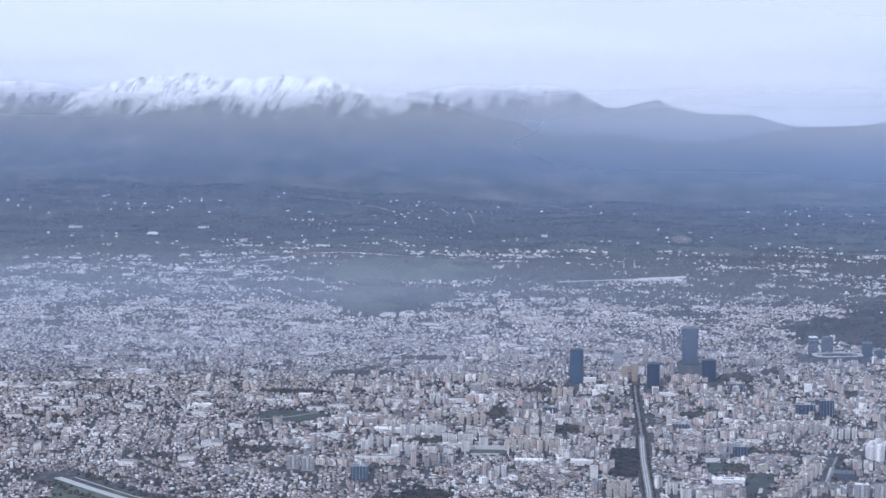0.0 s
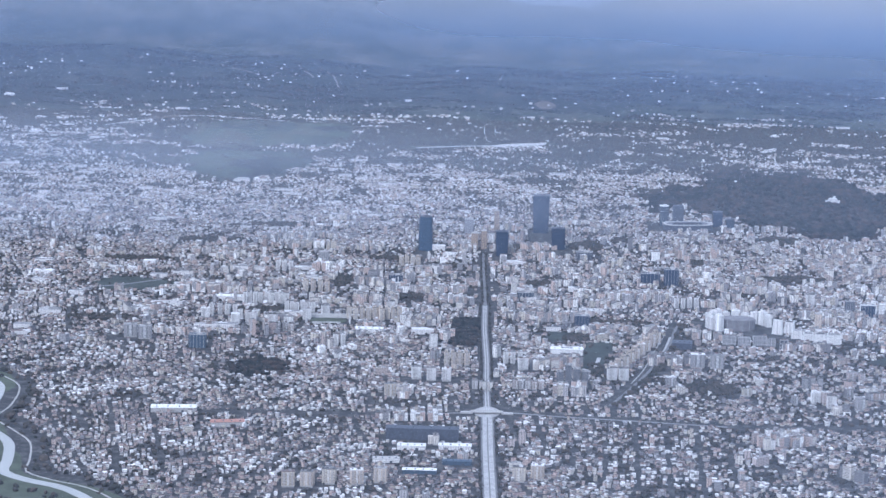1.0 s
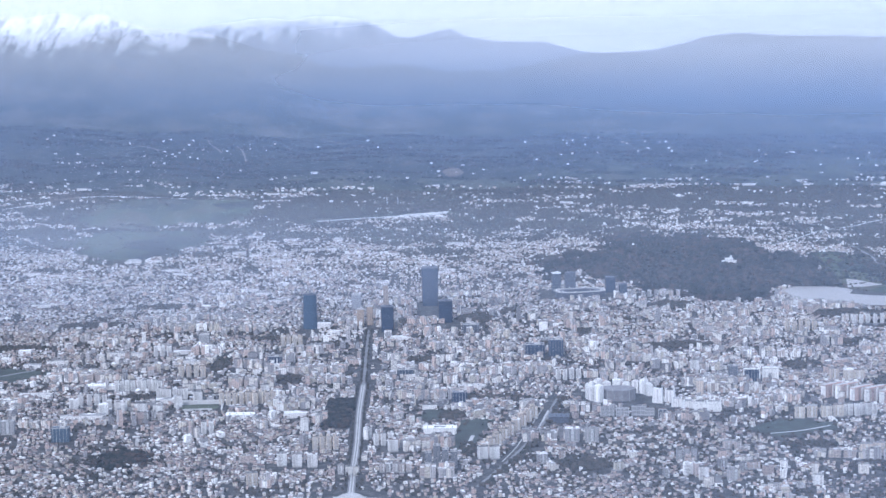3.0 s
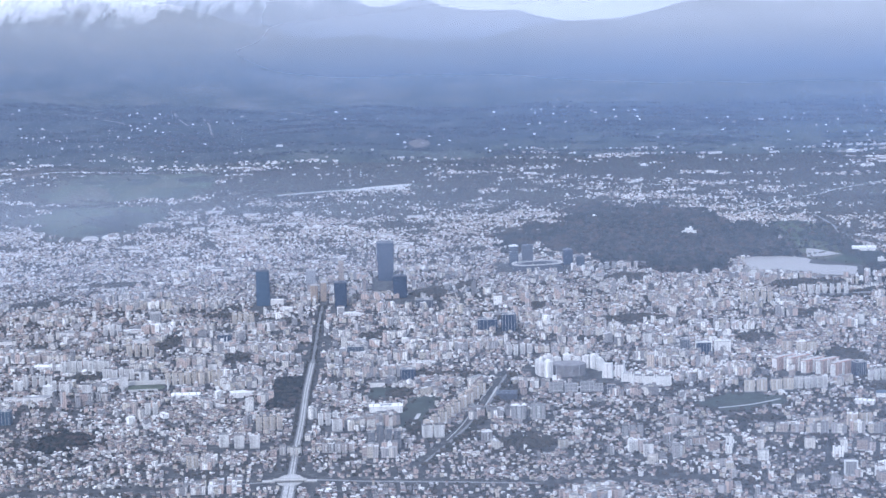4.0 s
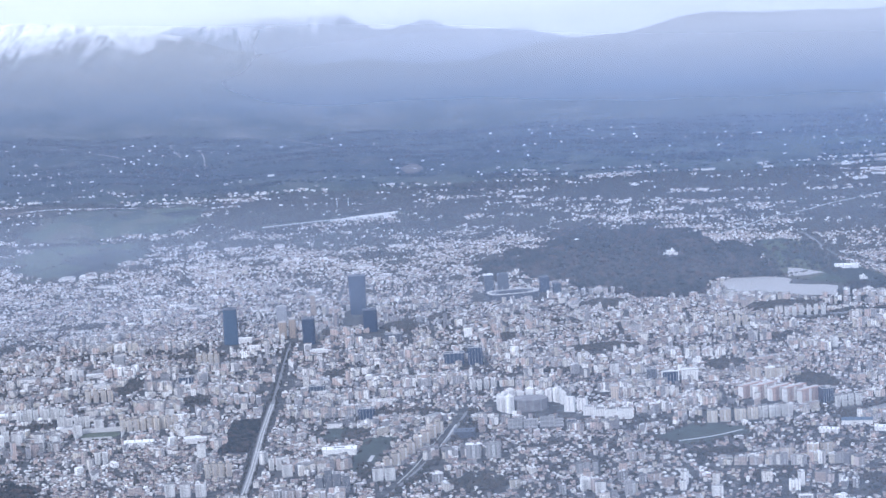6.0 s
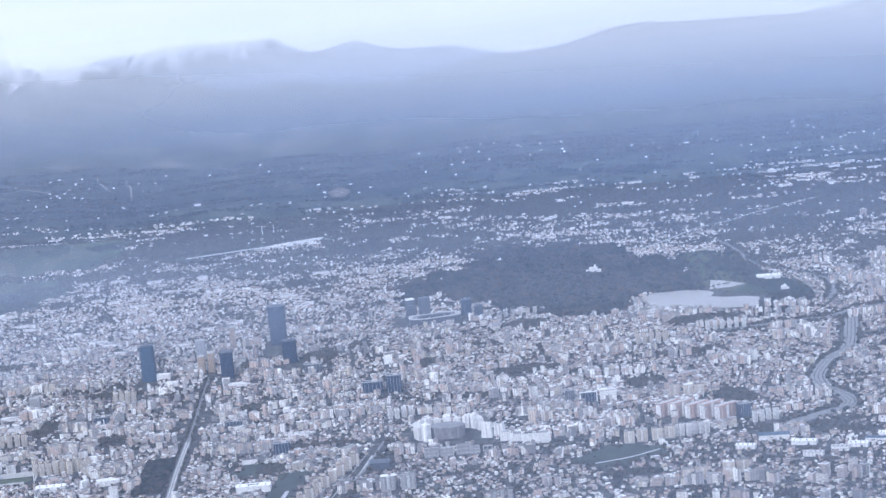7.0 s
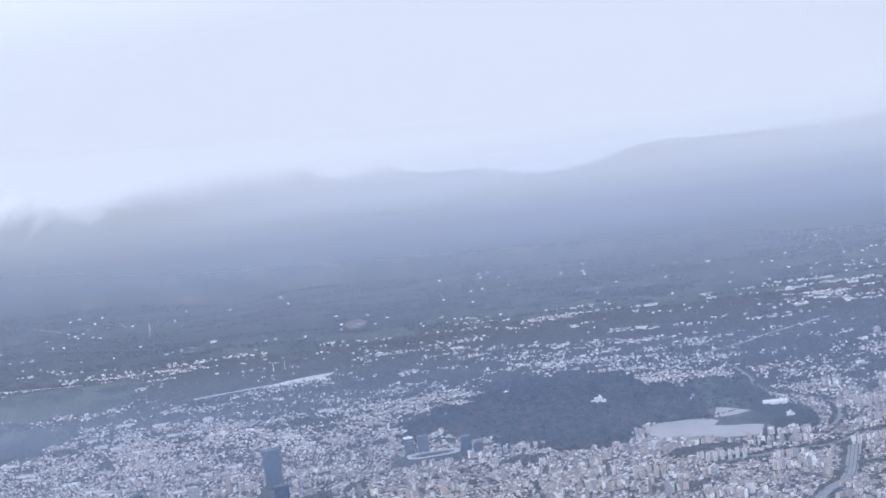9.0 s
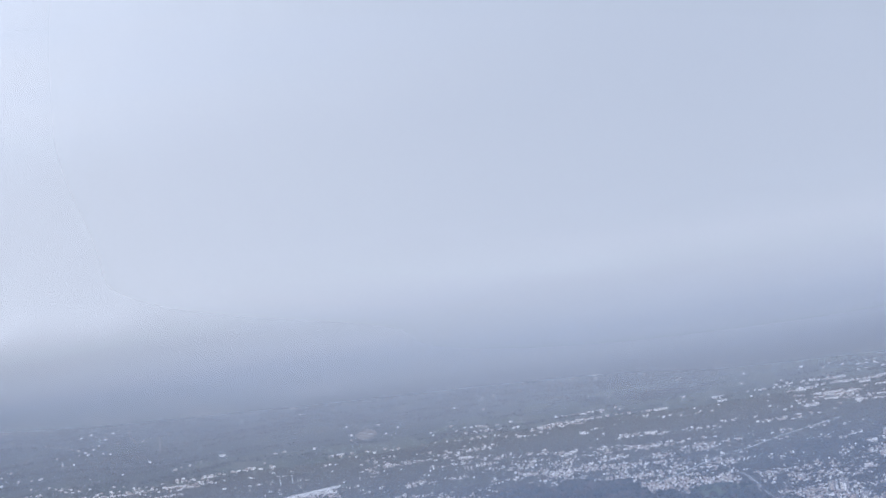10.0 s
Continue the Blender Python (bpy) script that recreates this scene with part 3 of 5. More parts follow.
def value_noise(x, y, seed):
    """Smooth noise between -1 and 1 for arrays of places."""
    xi, yi = np.floor(x).astype(np.int64), np.floor(y).astype(np.int64)
    u, v = x - xi, y - yi
    u, v = u * u * u * (u * (6 * u - 15) + 10), v * v * v * (v * (6 * v - 15) + 10)

    def corner(a, b):
        k = (a * 374761393 + b * 668265263 + seed * 974634777) & 0xFFFFFFFF
        k = ((k ^ (k >> 13)) * 1274126177) & 0xFFFFFFFF
        return ((k ^ (k >> 16)) & 0xFFFF) / 32767.5 - 1

    low = corner(xi, yi) * (1 - u) + corner(xi + 1, yi) * u
    top = corner(xi, yi + 1) * (1 - u) + corner(xi + 1, yi + 1) * u
    return low * (1 - v) + top * v


def rolling(x, y, size, octaves, seed, ridged=False):
    out = np.zeros(np.shape(x))
    for k in range(octaves):
        n = value_noise(x / size * 2 ** k + 17.3 * k, y / size * 2 ** k + 5.1 * k, seed + k)
        out += (1 - 2 * np.abs(n) if ridged else n) * 0.5 ** k
    return out


def ridge_height(x, y, crest, y_crest, y_front, wild, power):
    """One range: its crest line, gullied slopes towards the valley, and a steep back."""
    cx, cz = np.array(crest, float).T
    top = np.interp(x, cx, cz)
    k = (y - y_front) / (y_crest - y_front)
    up = np.clip(k, 0, 1)
    bell = np.sin(np.pi * up)
    gully = rolling(x * 1.0, y * 0.4, 150, 5, 3, True)
    z = top * up ** power + wild * bell * (gully * 0.45 + rolling(x, y, 60, 5, 11) * 0.3) * (0.25 + 0.75 * up)
    z = z + up * (1 - bell) * rolling(x, y, 34, 4, 23) * 4.0
    z = np.where(k > 1, top * (1 - (k - 1) * 1.6), z)
    return np.where(k < 0, -30.0, z)


def build_mountains():
    """All ranges as one rising land."""
    xs = np.concatenate([np.arange(-2500, -1700, 40), np.arange(-1700, 1300, 10), np.arange(1300, 2501, 40)]).astype(float)
    ys = np.concatenate([np.arange(3000, 3960, 10), np.arange(3960, 4860, 18)]).astype(float)
    gx, gy = np.meshgrid(xs, ys)
    z = np.full(gx.shape, -30.0)
    for crest, y_crest, y_front, wild, power in ((CREST_SNOW, 3600, 3020, 20, 1.25), (CREST_BACK, 4600, 4150, 10, 1.25), (CREST_WOOD, 3700, 3100, 13, 1.25), (CREST_EAST, 3900, 3150, 13, 1.25)):
        # where two ranges meet, the lower one runs out softly
        h = ridge_height(gx, gy, crest, y_crest, y_front, wild, power)
        soft = np.clip(0.5 + (h - z) / 16.0, 0, 1)
        z = z * (1 - soft) + h * soft + 4.0 * soft * (1 - soft)
    base = lift(gx, gy)
    z = np.maximum(z, -6.0) + base * (1 - ease(gy, 3000, 3400))
    z[0] = base[0] - 3.0
    n, m = gx.shape
    i = np.arange(n * m).reshape(n, m)
    faces = np.stack([i[:-1, :-1], i[:-1, 1:], i[1:, 1:], i[1:, :-1]], -1).reshape(-1, 4)
    verts = np.stack([gx, gy, z], -1).reshape(-1, 3)
    ob = sheet("mountains", verts.tolist(), faces.tolist(), [mountain_mat()], smooth=True)
    tagged(ob, "wooded mountain ranges with snow-covered crests beyond the valley", "mountains", kind="structure")


build_mountains()

# ---- tinted sheets that stand in for haze over the far valley ----
# the haze's light is put into these colours: bluish low down, lilac higher up
BLUE, PALE, LILAC = (0.43, 0.58, 0.90), (0.64, 0.72, 0.89), (0.76, 0.80, 0.90)
# distance, density by height, colour by height, how much denser it is to the east, and between which places
HAZE = [(1480, [(0, 0.06), (30, 0.19), (62, 0.18), (105, 0.04), (180, 0.0)], [(0, PALE), (180, PALE)], 0.45, -330.0, 270.0),
        (1780, [(0, 0.03), (20, 0.12), (45, 0.13), (80, 0.06), (150, 0.05), (260, 0.0)], [(0, PALE), (260, BLUE)], 0.55, -420.0, 260.0),
        (2300, [(0, 0.06), (30, 0.16), (60, 0.25), (105, 0.35), (150, 0.32), (200, 0.18), (260, 0.08), (340, 0.0)], [(0, BLUE), (90, BLUE), (150, LILAC), (340, LILAC)], 1.3, -600.0, 600.0),
        (2920, [(0, 0.0), (26, 0.02), (60, 0.12), (100, 0.26), (130, 0.38), (158, 0.37), (184, 0.19), (260, 0.08), (350, 0.0)], [(0, BLUE), (85, BLUE), (150, LILAC), (350, LILAC)], 1.25, -500.0, 600.0),
        (4120, [(0, 0.30), (120, 0.28), (180, 0.14), (240, 0.04), (300, 0.0)], [(0, BLUE), (300, PALE)], 1.2, -700.0, 700.0)]
for k, (y, profile, colours, side, x0, x1) in enumerate(HAZE):
    verts = [(x, y + 60 * math.sin(x / 700 + k), z) for z in (0.5, 60, 120, 200, 300, 430) for x in range(-2600, 2601, 130)]
    n = len(range(-2600, 2601, 130))
    faces = [(r * n + c, r * n + c + 1, (r + 1) * n + c + 1, (r + 1) * n + c) for r in range(5) for c in range(n - 1)]
    mist = sheet("mist", verts, faces, [haze_mat("mist", profile, colours, 3.7 * k, side, x0, x1)], smooth=True)
    tagged(mist, "upright sheet tinted to stand in for bluish haze over the far valley", "mist", kind="stuff")


def build_cloud(x0, x1, step, y, heights, material, label):
    xs = np.arange(x0, x1 + 1, step)
    verts = [(x, y + 0.025 * step * math.sin(x / (4 * step)), z) for z in heights for x in xs]
    n = len(xs)
    faces = [(r * n + c, r * n + c + 1, (r + 1) * n + c + 1, (r + 1) * n + c) for r in range(len(heights) - 1) for c in range(n - 1)]
    tagged(sheet("cloud", verts, faces, [material], smooth=True), label, "cloud", kind="stuff")


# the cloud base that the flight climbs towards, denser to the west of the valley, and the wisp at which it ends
# GREY is set darker than CLOUD so the sky dims towards the right
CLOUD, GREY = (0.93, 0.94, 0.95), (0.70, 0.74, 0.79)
# the low densities are a tinted veil added to lift the city's dark tones
build_cloud(-600, 800, 50, 450, (1, 60, 120, 180, 215, 248, 266, 305, 350),
            haze_mat("cloud_base", [(0, 0.13), (120, 0.15), (205, 0.155), (222, 0.155), (234, 0.15), (241, 0.19), (248, 0.27), (256, 0.41), (264, 0.72), (271, 0.95), (280, 0.9), (300, 0.4), (350, 0.0)],
                     [(0, (0.58, 0.67, 0.86)), (200, (0.54, 0.65, 0.87)), (222, BLUE), (242, LILAC), (266, CLOUD), (350, CLOUD)], 5.5, 1.55, -90.0, 320.0, (0.004, 0.004, 0.012), 0.4),
            "thin mist below the soft grey edge of a cloud")
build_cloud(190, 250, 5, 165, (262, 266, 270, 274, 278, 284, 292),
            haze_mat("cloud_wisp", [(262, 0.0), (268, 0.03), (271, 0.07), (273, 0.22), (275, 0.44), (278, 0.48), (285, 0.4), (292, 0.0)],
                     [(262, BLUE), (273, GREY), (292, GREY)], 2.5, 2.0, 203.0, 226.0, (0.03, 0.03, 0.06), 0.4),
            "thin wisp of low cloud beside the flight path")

# ---- the city ----
rng = np.random.default_rng(7)
# ground that the landmarks and open places keep free: x, y, half width, half depth
KEEP = []


def keep(x, y, w, d):
    KEEP.append((x, y, w / 2 + 1.2, d / 2 + 1.2))


def free_of_keep(x, y):
    ok = np.ones(np.shape(x), bool)
    for kx, ky, kw, kd in KEEP:
        ok &= ~((np.abs(x - kx) < kw) & (np.abs(y - ky) < kd))
    return ok


def clear_ground(x, y):
    """True where a building may stand."""
    ok = off_line(x, y, BOULEVARD) > np.where(np.asarray(y) < 1270, 4.8, 4.2)
    for line, gap in ((DIAGONAL, 5.0), (CROSS, 4.5), (RING, 7.5), (HIGHWAY, 5), (FAR_ROAD, 3.5), (AVENUE, 10), (RIVER, 17), (HILL_LANE, 14), (FIELD_LANE, 5)):
        ok &= off_line(x, y, line) > gap
    for poly in (LAKE, LAKE_ARM):
        ok &= ~inside(x, y, poly)
    wx, wy = stray(x, y)
    for poly in (PARK, *FIELDS[:2]):
        ok &= ~inside(wx, wy, poly)
    for poly in FIELDS[2:]:
        ok &= ~inside(x, y, poly)
    ok &= ~((np.abs(x - 372) < 26) & (np.abs(y - 1600) < 75))
    return ok & free_of_keep(x, y) & ~in_belts(x, y)


# belts and groves of bare trees between the blocks: x, y, half width, half depth
BELTS = [(139, 1433, 10, 15), (199, 1384, 23, 12), (216, 1452, 11, 9), (313, 1248, 12, 24), (90, 1524, 8, 12), (269, 1310, 14, 13), (360, 1148, 9, 6), (324, 1163, 12, 8), (66, 1226, 30, 5), (50, 1178, 8, 12),
         (59, 1099, 4, 17), (62, 1494, 13, 20), (12, 1482, 7, 12), (209, 1541, 15, 18), (330, 1494, 25, 20), (-102, 1335, 9, 22), (-73, 1425, 20, 8), (-130, 1236, 28, 8), (-36, 1401, 14, 7), (-210, 1483, 24, 11), (117, 1061, 16, 11),
         (-97, 1209, 17, 13), (-230, 1200, 22, 8), (-60, 1290, 18, 7), (30, 1345, 14, 8), (170, 1320, 18, 8), (300, 1390, 20, 9), (240, 1100, 15, 6), (-250, 1400, 22, 9), (-170, 1560, 24, 10)]


def in_belts(x, y):
    hit = np.zeros(np.shape(x), bool)
    rag = 0.7 * (patchy(np.ravel(x), np.ravel(y), 9, 6.1).reshape(np.shape(x)) - 0.5)
    for bx, by, bw, bd in BELTS:
        hit |= ((x - bx) / bw) ** 2 + ((y - by) / bd) ** 2 + rag < 1
    return hit


def patchy(x, y, size, seed):
    """Smooth noise between 0 and 1 for arrays of places."""
    return np.array([0.5 + 0.5 * noise.noise(Vector((a / size, b / size, seed))) for a, b in zip(x, y)])


def stray(x, y):
    """Shifts places so that straight edges become ragged."""
    x, y = np.asarray(x, float), np.asarray(y, float)
    return x + 46 * (patchy(x, y, 26, 2.9) - 0.5) + 14 * (patchy(x, y, 7, 5.5) - 0.5), y + 110 * (patchy(x, y, 30, 7.7) - 0.5) + 30 * (patchy(x, y, 8, 1.5) - 0.5)


def flanks(y):
    """The stretch across the valley that is built, at each distance."""
    return -0.335 * y - 25, 150 + 0.235 * y + 20


def lattice():
    """Places of buildings: small quarters, each with a street grid of its own."""
    seeds = np.stack([rng.uniform(-720, 720, 420), rng.uniform(790, 2330, 420)], 1)
    out = []
    for k, (sx, sy) in enumerate(seeds):
        turn = rng.normal(0, 0.35) + (0.0 if rng.random() < 0.75 else 0.7)
        px, py = rng.uniform(2.1, 2.7), rng.uniform(2.4, 3.1)
        n = 58
        i, j = np.meshgrid(np.arange(-n, n + 1), np.arange(-n, n + 1))
        i, j = i.ravel(), j.ravel()
        every = rng.integers(5, 9)
        lane = (i % every != 0) | (rng.random(i.size) < 0.18)
        lane &= (j % (every - 2) != 0) | (rng.random(i.size) < 0.25)
        u, v = i * px + rng.normal(0, 0.45, i.size), j * py + rng.normal(0, 0.5, i.size)
        x, y = sx + u * math.cos(turn) - v * math.sin(turn), sy + u * math.sin(turn) + v * math.cos(turn)
        lo, hi = flanks(y)
        ok = lane & (x > lo) & (x < hi) & (y > 800) & (y < 2330)
        x, y = x[ok], y[ok]
        near = np.argmin((x[:, None] - seeds[:, 0]) ** 2 + (y[:, None] - seeds[:, 1]) ** 2, axis=1) == k
        x, y = x[near], y[near]
        out.append(np.stack([x, y, np.full(x.size, turn)], 1))
    return np.concatenate(out)


def build_masses(name, places, w, d, h, hip, walls, roofs, label, category):
    """Many buildings in one mesh: walls, eaves and either a hipped or a flat roof with a parapet."""
    n = len(places)
    x, y, turn = places.T
    z = lift(x, y) - 0.3
    c, s = np.cos(turn), np.sin(turn)

    def corner(u, v, top):
        return np.stack([x + u * c - v * s, y + u * s + v * c, top], -1)

    a, b, top = w / 2, d / 2, z + h + 0.3
    over = np.where(hip, 0.16, 0.0)
    rise = np.where(hip, np.minimum(w, d) * 0.26, 0.0)
    inset = np.where(hip, np.minimum(b, a * 0.92), 0.16)
    ring = [(-1, -1), (1, -1), (1, 1), (-1, 1)]
    layers = [corner(a * i, b * j, z) for i, j in ring] + [corner((a + over) * i, (b + over) * j, top + np.where(hip, 0.0, 0.14)) for i, j in ring]
    # ridge for hipped roofs; for flat ones the sunken roof inside the parapet
    ia, ib = np.where(hip, np.maximum(a - b, 0.05), a - 0.18), np.where(hip, np.maximum(b - a, 0.05), b - 0.18)
    layers += [corner(ia * i, ib * j, top + np.where(hip, rise, 0.02)) for i, j in ring]
    verts = np.stack(layers, 1).reshape(-1, 3)
    quads = [(k, (k + 1) % 4, 4 + (k + 1) % 4, 4 + k) for k in range(4)]
    quads += [(4 + k, 4 + (k + 1) % 4, 8 + (k + 1) % 4, 8 + k) for k in range(4)] + [(8, 9, 10, 11)]
    faces = (np.array(quads)[None] + 12 * np.arange(n)[:, None, None]).reshape(-1, 4)
    index = np.tile([0] * 4 + [1] * 5, n)
    ob = sheet(name, verts.tolist(), faces.tolist(), [walls, roofs], index)
    return tagged(ob, label, category, kind="stuff")


# landmarks first claim their ground
LANDMARKS = [(331, 1126, 14, 7), (350, 1108, 22, 8), (372, 1121, 26, 12), (331, 1101, 11, 7), (384, 1157, 15, 8), (301, 1128, 12, 7), (-148.8, 1255.2, 12.4, 6), (-134, 1256.9, 15.5, 6), (-116.7, 1230.7, 19.2, 6), (-75.2, 1214.6, 24, 6), (-62.3, 1215.9, 18.5, 6), (-113.5, 1296.4, 18.4, 6), (-142.7, 1366.1, 13.5, 6), (-83.8, 1140.7, 8, 6), (-161.2, 1217.7, 18.8, 6), (-144.2, 1201.2, 12.9, 6), (-123.1, 1177.1, 19.5, 6), (-16, 1099.6, 14.4, 6), (14.3, 1108.6, 11.7, 6), (-0.6, 1046.7, 11.7, 6), (23, 1050.2, 17, 6), (171.7, 1069.7, 11.7, 6), (278, 1166.6, 20.4, 6), (320.6, 1182.8, 16, 6), (-60, 1393.7, 15.2, 6), (120.2, 1274.1, 16.4, 6), (286.3, 1429.3, 22.5, 6), (339.6, 1454.4, 29.4, 6), (209, 1579.3, 33, 6),
             (54, 1215, 11, 8), (70, 1076, 14, 7), (-97, 1209, 30, 22), (168, 1166, 6, 6), (186, 1192, 34, 12), (-53, 1454, 13, 34), (2, 1440, 12, 34), (30, 1536, 18, 56), (42, 1470, 18, 36), (-24, 1527, 10, 8), (-14, 1475, 14, 10),
             (102, 1356, 16, 12), (115, 1355, 12, 12), (221, 1271, 12, 12), (237, 1274, 26, 14), (148, 1219, 44, 44), (150, 1172, 34, 8), (120, 1113, 26, 12),
             (44, 1136, 22, 12), (-31, 1147, 7, 7), (-162, 1128, 12, 10), (-14, 1187, 15, 74), (46, 1060, 18, 16), (340, 1345, 8, 8),
             (140, 1596, 54, 40), (289, 1208, 42, 26), (-30, 930, 16, 8), (-10, 932, 18, 8), (-24, 890, 18, 7), (-26, 946, 38, 10),
             (-75, 862, 16, 10), (-47, 1027, 6, 6), (-204, 1147, 24, 14), (267, 990, 8, 8), (176, 1029, 12, 8), (5, 1000, 30, 26),
             (-8, 905, 14, 8), (-40, 905, 12, 8), (20, 1095, 14, 8), (-28, 1065, 30, 12), (-121, 1084, 22, 28), (110, 1162, 14, 12), (256, 1162, 26, 8), (94, 1120, 10, 60)]
for spot in LANDMARKS:
    keep(*spot)

# estates: groups of parallel slabs
ESTATES = []
while len(ESTATES) < 150:
    x, y = rng.uniform(-420, 470), rng.uniform(880, 1640)
    lo, hi = flanks(y)
    pull = math.exp(-(((x - 130) / 330) ** 2 + ((y - 1330) / 300) ** 2)) + 0.08 - 0.2 * (x < -20 and y < 1140) - 0.5 * (60 < x < 250 and 960 < y < 1165)
    if lo < x < hi and rng.random() < pull and bool(clear_ground(np.array([x]), np.array([y]))[0]):
        rows, cols = int(rng.integers(1, 4)), int(rng.integers(1, 5))
        w, gap = rng.uniform(4.0, 9.5), rng.uniform(4.8, 6.5)
        ESTATES.append((x, y, rng.normal(0, 0.2), rows, cols, w, gap, rng.uniform(2.8, 5.4)))
        keep(x, y, cols * (w + 1.4) * 0.9, rows * gap * 0.95)

for x, y in itertools.product((462, 486, 510, 534), (1520, 1560, 1600, 1645, 1690)):
    spot = (x + rng.normal(0, 4), y + rng.normal(0, 7))
    ESTATES.append((*spot, -0.15, 2, 2, rng.uniform(5, 8), 6.0, rng.uniform(4.2, 6.4)))
    keep(*spot, 16, 12)

spots = lattice()
X, Y = spots[:, 0], spots[:, 1]
spots = spots[clear_ground(X, Y)]
X, Y = spots[:, 0], spots[:, 1]
centre = np.exp(-(((X - 110) / 300) ** 2 + ((Y - 1400) / 230) ** 2))
south_east = np.exp(-(((X - 230) / 90) ** 2 + ((Y - 985) / 75) ** 2))
low_east = np.exp(-(((X - 165) / 75) ** 2 + ((Y - 1115) / 45) ** 2)) + np.exp(-(((X - 100) / 50) ** 2 + ((Y - 1010) / 60) ** 2))
west_side = np.exp(-(((X + 150) / 230) ** 2 + ((Y - 1270) / 170) ** 2))
clumps = 0.6 * patchy(X, Y, 40, 4.2) + 0.4 * patchy(X, Y, 15, 8.1)
tall_share = np.clip(-0.10 + 0.50 * centre + 0.55 * south_east + 0.30 * west_side + (clumps - 0.52) * 2.4, 0.01, 0.88)
tall_share *= 1 - 0.85 * ease(Y, 1650, 1850)
tall_share *= 1 - np.clip(0.92 * low_east, 0, 0.92)
tall_share *= 1 - 0.8 * ease(-X, 0, 50) * (1 - ease(Y, 1090, 1180))
kept_share = 0.95 - 0.25 * ease(Y, 1800, 2000) - 0.42 * ease(Y, 2000, 2300) + (patchy(X, Y, 75, 9.9) - 0.5) * 0.9 * (0.35 + ease(Y, 1600, 1900))
kept_share -= 0.35 * ease(X, 380, 420) * ease(Y, 1600, 1750)
kept_share -= 0.5 * ease(patchy(X, Y, 20, 1.7) + 0.4 * (patchy(X, Y, 7, 3.3) - 0.5), 0.56, 0.68)
kept_share -= 0.2 * ease(patchy(X, Y * 1.6, 55, 5.7), 0.48, 0.66) * (1 - 0.6 * centre)
kept_share -= 0.55 * ease(Y, 1600, 1740) * ease(0.55 * patchy(X * 0.6, Y * 0.5, 16, 2.6) + 0.45 * patchy(X, Y, 7, 9.3), 0.42, 0.60)
kept_share -= 0.75 * ease(Y, 1850, 2050) * ease(0.6 * patchy(X * 0.45, Y, 45, 3.4) + 0.4 * patchy(X * 0.6, Y, 18, 6.4), 0.42, 0.58)
kept_share -= 0.22 * ease(X, 40, 120) * (1 - ease(Y, 1130, 1230))
live = rng.random(len(spots)) < kept_share
tall = rng.random(len(spots)) < tall_share
GREEN_SPOTS = spots[~live]
house_spots, block_spots = spots[live & ~tall], spots[live & tall]
block_spots = block_spots[rng.random(len(block_spots)) < 0.30]

# the nearest of both kinds are things of their own, built further down
own_house = (np.abs(house_spots[:, 0] - 55) < 45) & (house_spots[:, 1] < 985) & (house_spots[:, 1] > 900)
own_block = (block_spots[:, 1] < 1130) & (block_spots[:, 0] > -60)
OWN_HOUSES, OWN_BLOCKS = house_spots[own_house][:290], block_spots[own_block][:140]
own_house[np.flatnonzero(own_house)[290:]] = False
own_block[np.flatnonzero(own_block)[140:]] = False
house_spots, block_spots = house_spots[~own_house], block_spots[~own_block]

n = len(house_spots)
w, d = rng.uniform(0.9, 2.1, n), rng.uniform(0.9, 1.7, n)
h = rng.choice([0.55, 0.85, 1.15, 1.6, 2.3], n, p=[0.27, 0.32, 0.22, 0.14, 0.05]) + rng.uniform(-0.1, 0.2, n)
house_spots[:, 2] += rng.normal(0, 0.1, n) + rng.choice([0, math.pi / 2], n)
hip = rng.random(n) < 0.6
outer = house_spots[:, 1] + rng.normal(0, 60, n) > 1720
for mask, walls, roofs, label in ((~outer, house_walls, house_roofs, "dense low houses with pale walls and mixed tiled and flat roofs"), (outer, suburb_walls, suburb_roofs, "white houses of the outer suburbs, thinning towards the fields")):
    build_masses("low_houses", house_spots[mask], w[mask], d[mask], h[mask], hip[mask], walls, roofs, label, "houses")
n = len(block_spots)
w, d = 1.7 + rng.gamma(1.4, 1.1, n), rng.uniform(1.8, 3.4, n)
core = np.exp(-(((block_spots[:, 0] - 110) / 320) ** 2 + ((block_spots[:, 1] - 1400) / 260) ** 2))
h = rng.gamma(2.0, 0.85, n) * (0.85 + 0.5 * core) + 1.0
block_spots[:, 2] += rng.choice([0, 0, math.pi / 2], n) + rng.normal(0, 0.06, n)
slabs = []
for ex, ey, turn, rows, cols, ew, gap, eh in ESTATES:
    for r in range(rows):
        for c in range(cols):
            u, v = (c - (cols - 1) / 2) * (ew + 1.4), (r - (rows - 1) / 2) * gap
            # a slab is a row of stair bays that differ in tone and height
            bays = max(1, round(ew / rng.uniform(1.7, 2.8)))
            deep, tall_one = rng.uniform(2.0, 2.9), eh + rng.choice([0, 0, 0.7, -0.7])
            for q in range(bays):
                uu, vv = u + ((q + 0.5) / bays - 0.5) * ew, v + rng.normal(0, 0.15)
                slabs.append((ex + uu * math.cos(turn) - vv * math.sin(turn), ey + uu * math.sin(turn) + vv * math.cos(turn), turn, ew / bays - 0.06, deep * rng.uniform(0.85, 1.1), tall_one + rng.choice([0, 0, 0.5, -0.6, 0.25])))
slabs = np.array(slabs)
slabs = slabs[off_line(slabs[:, 0], slabs[:, 1], BOULEVARD) > 11]
block_spots = np.concatenate([block_spots, slabs[:, :3]])
w, d, h = np.concatenate([w, slabs[:, 3]]), np.concatenate([d, slabs[:, 4]]), np.concatenate([h, slabs[:, 5]])
n = len(block_spots)
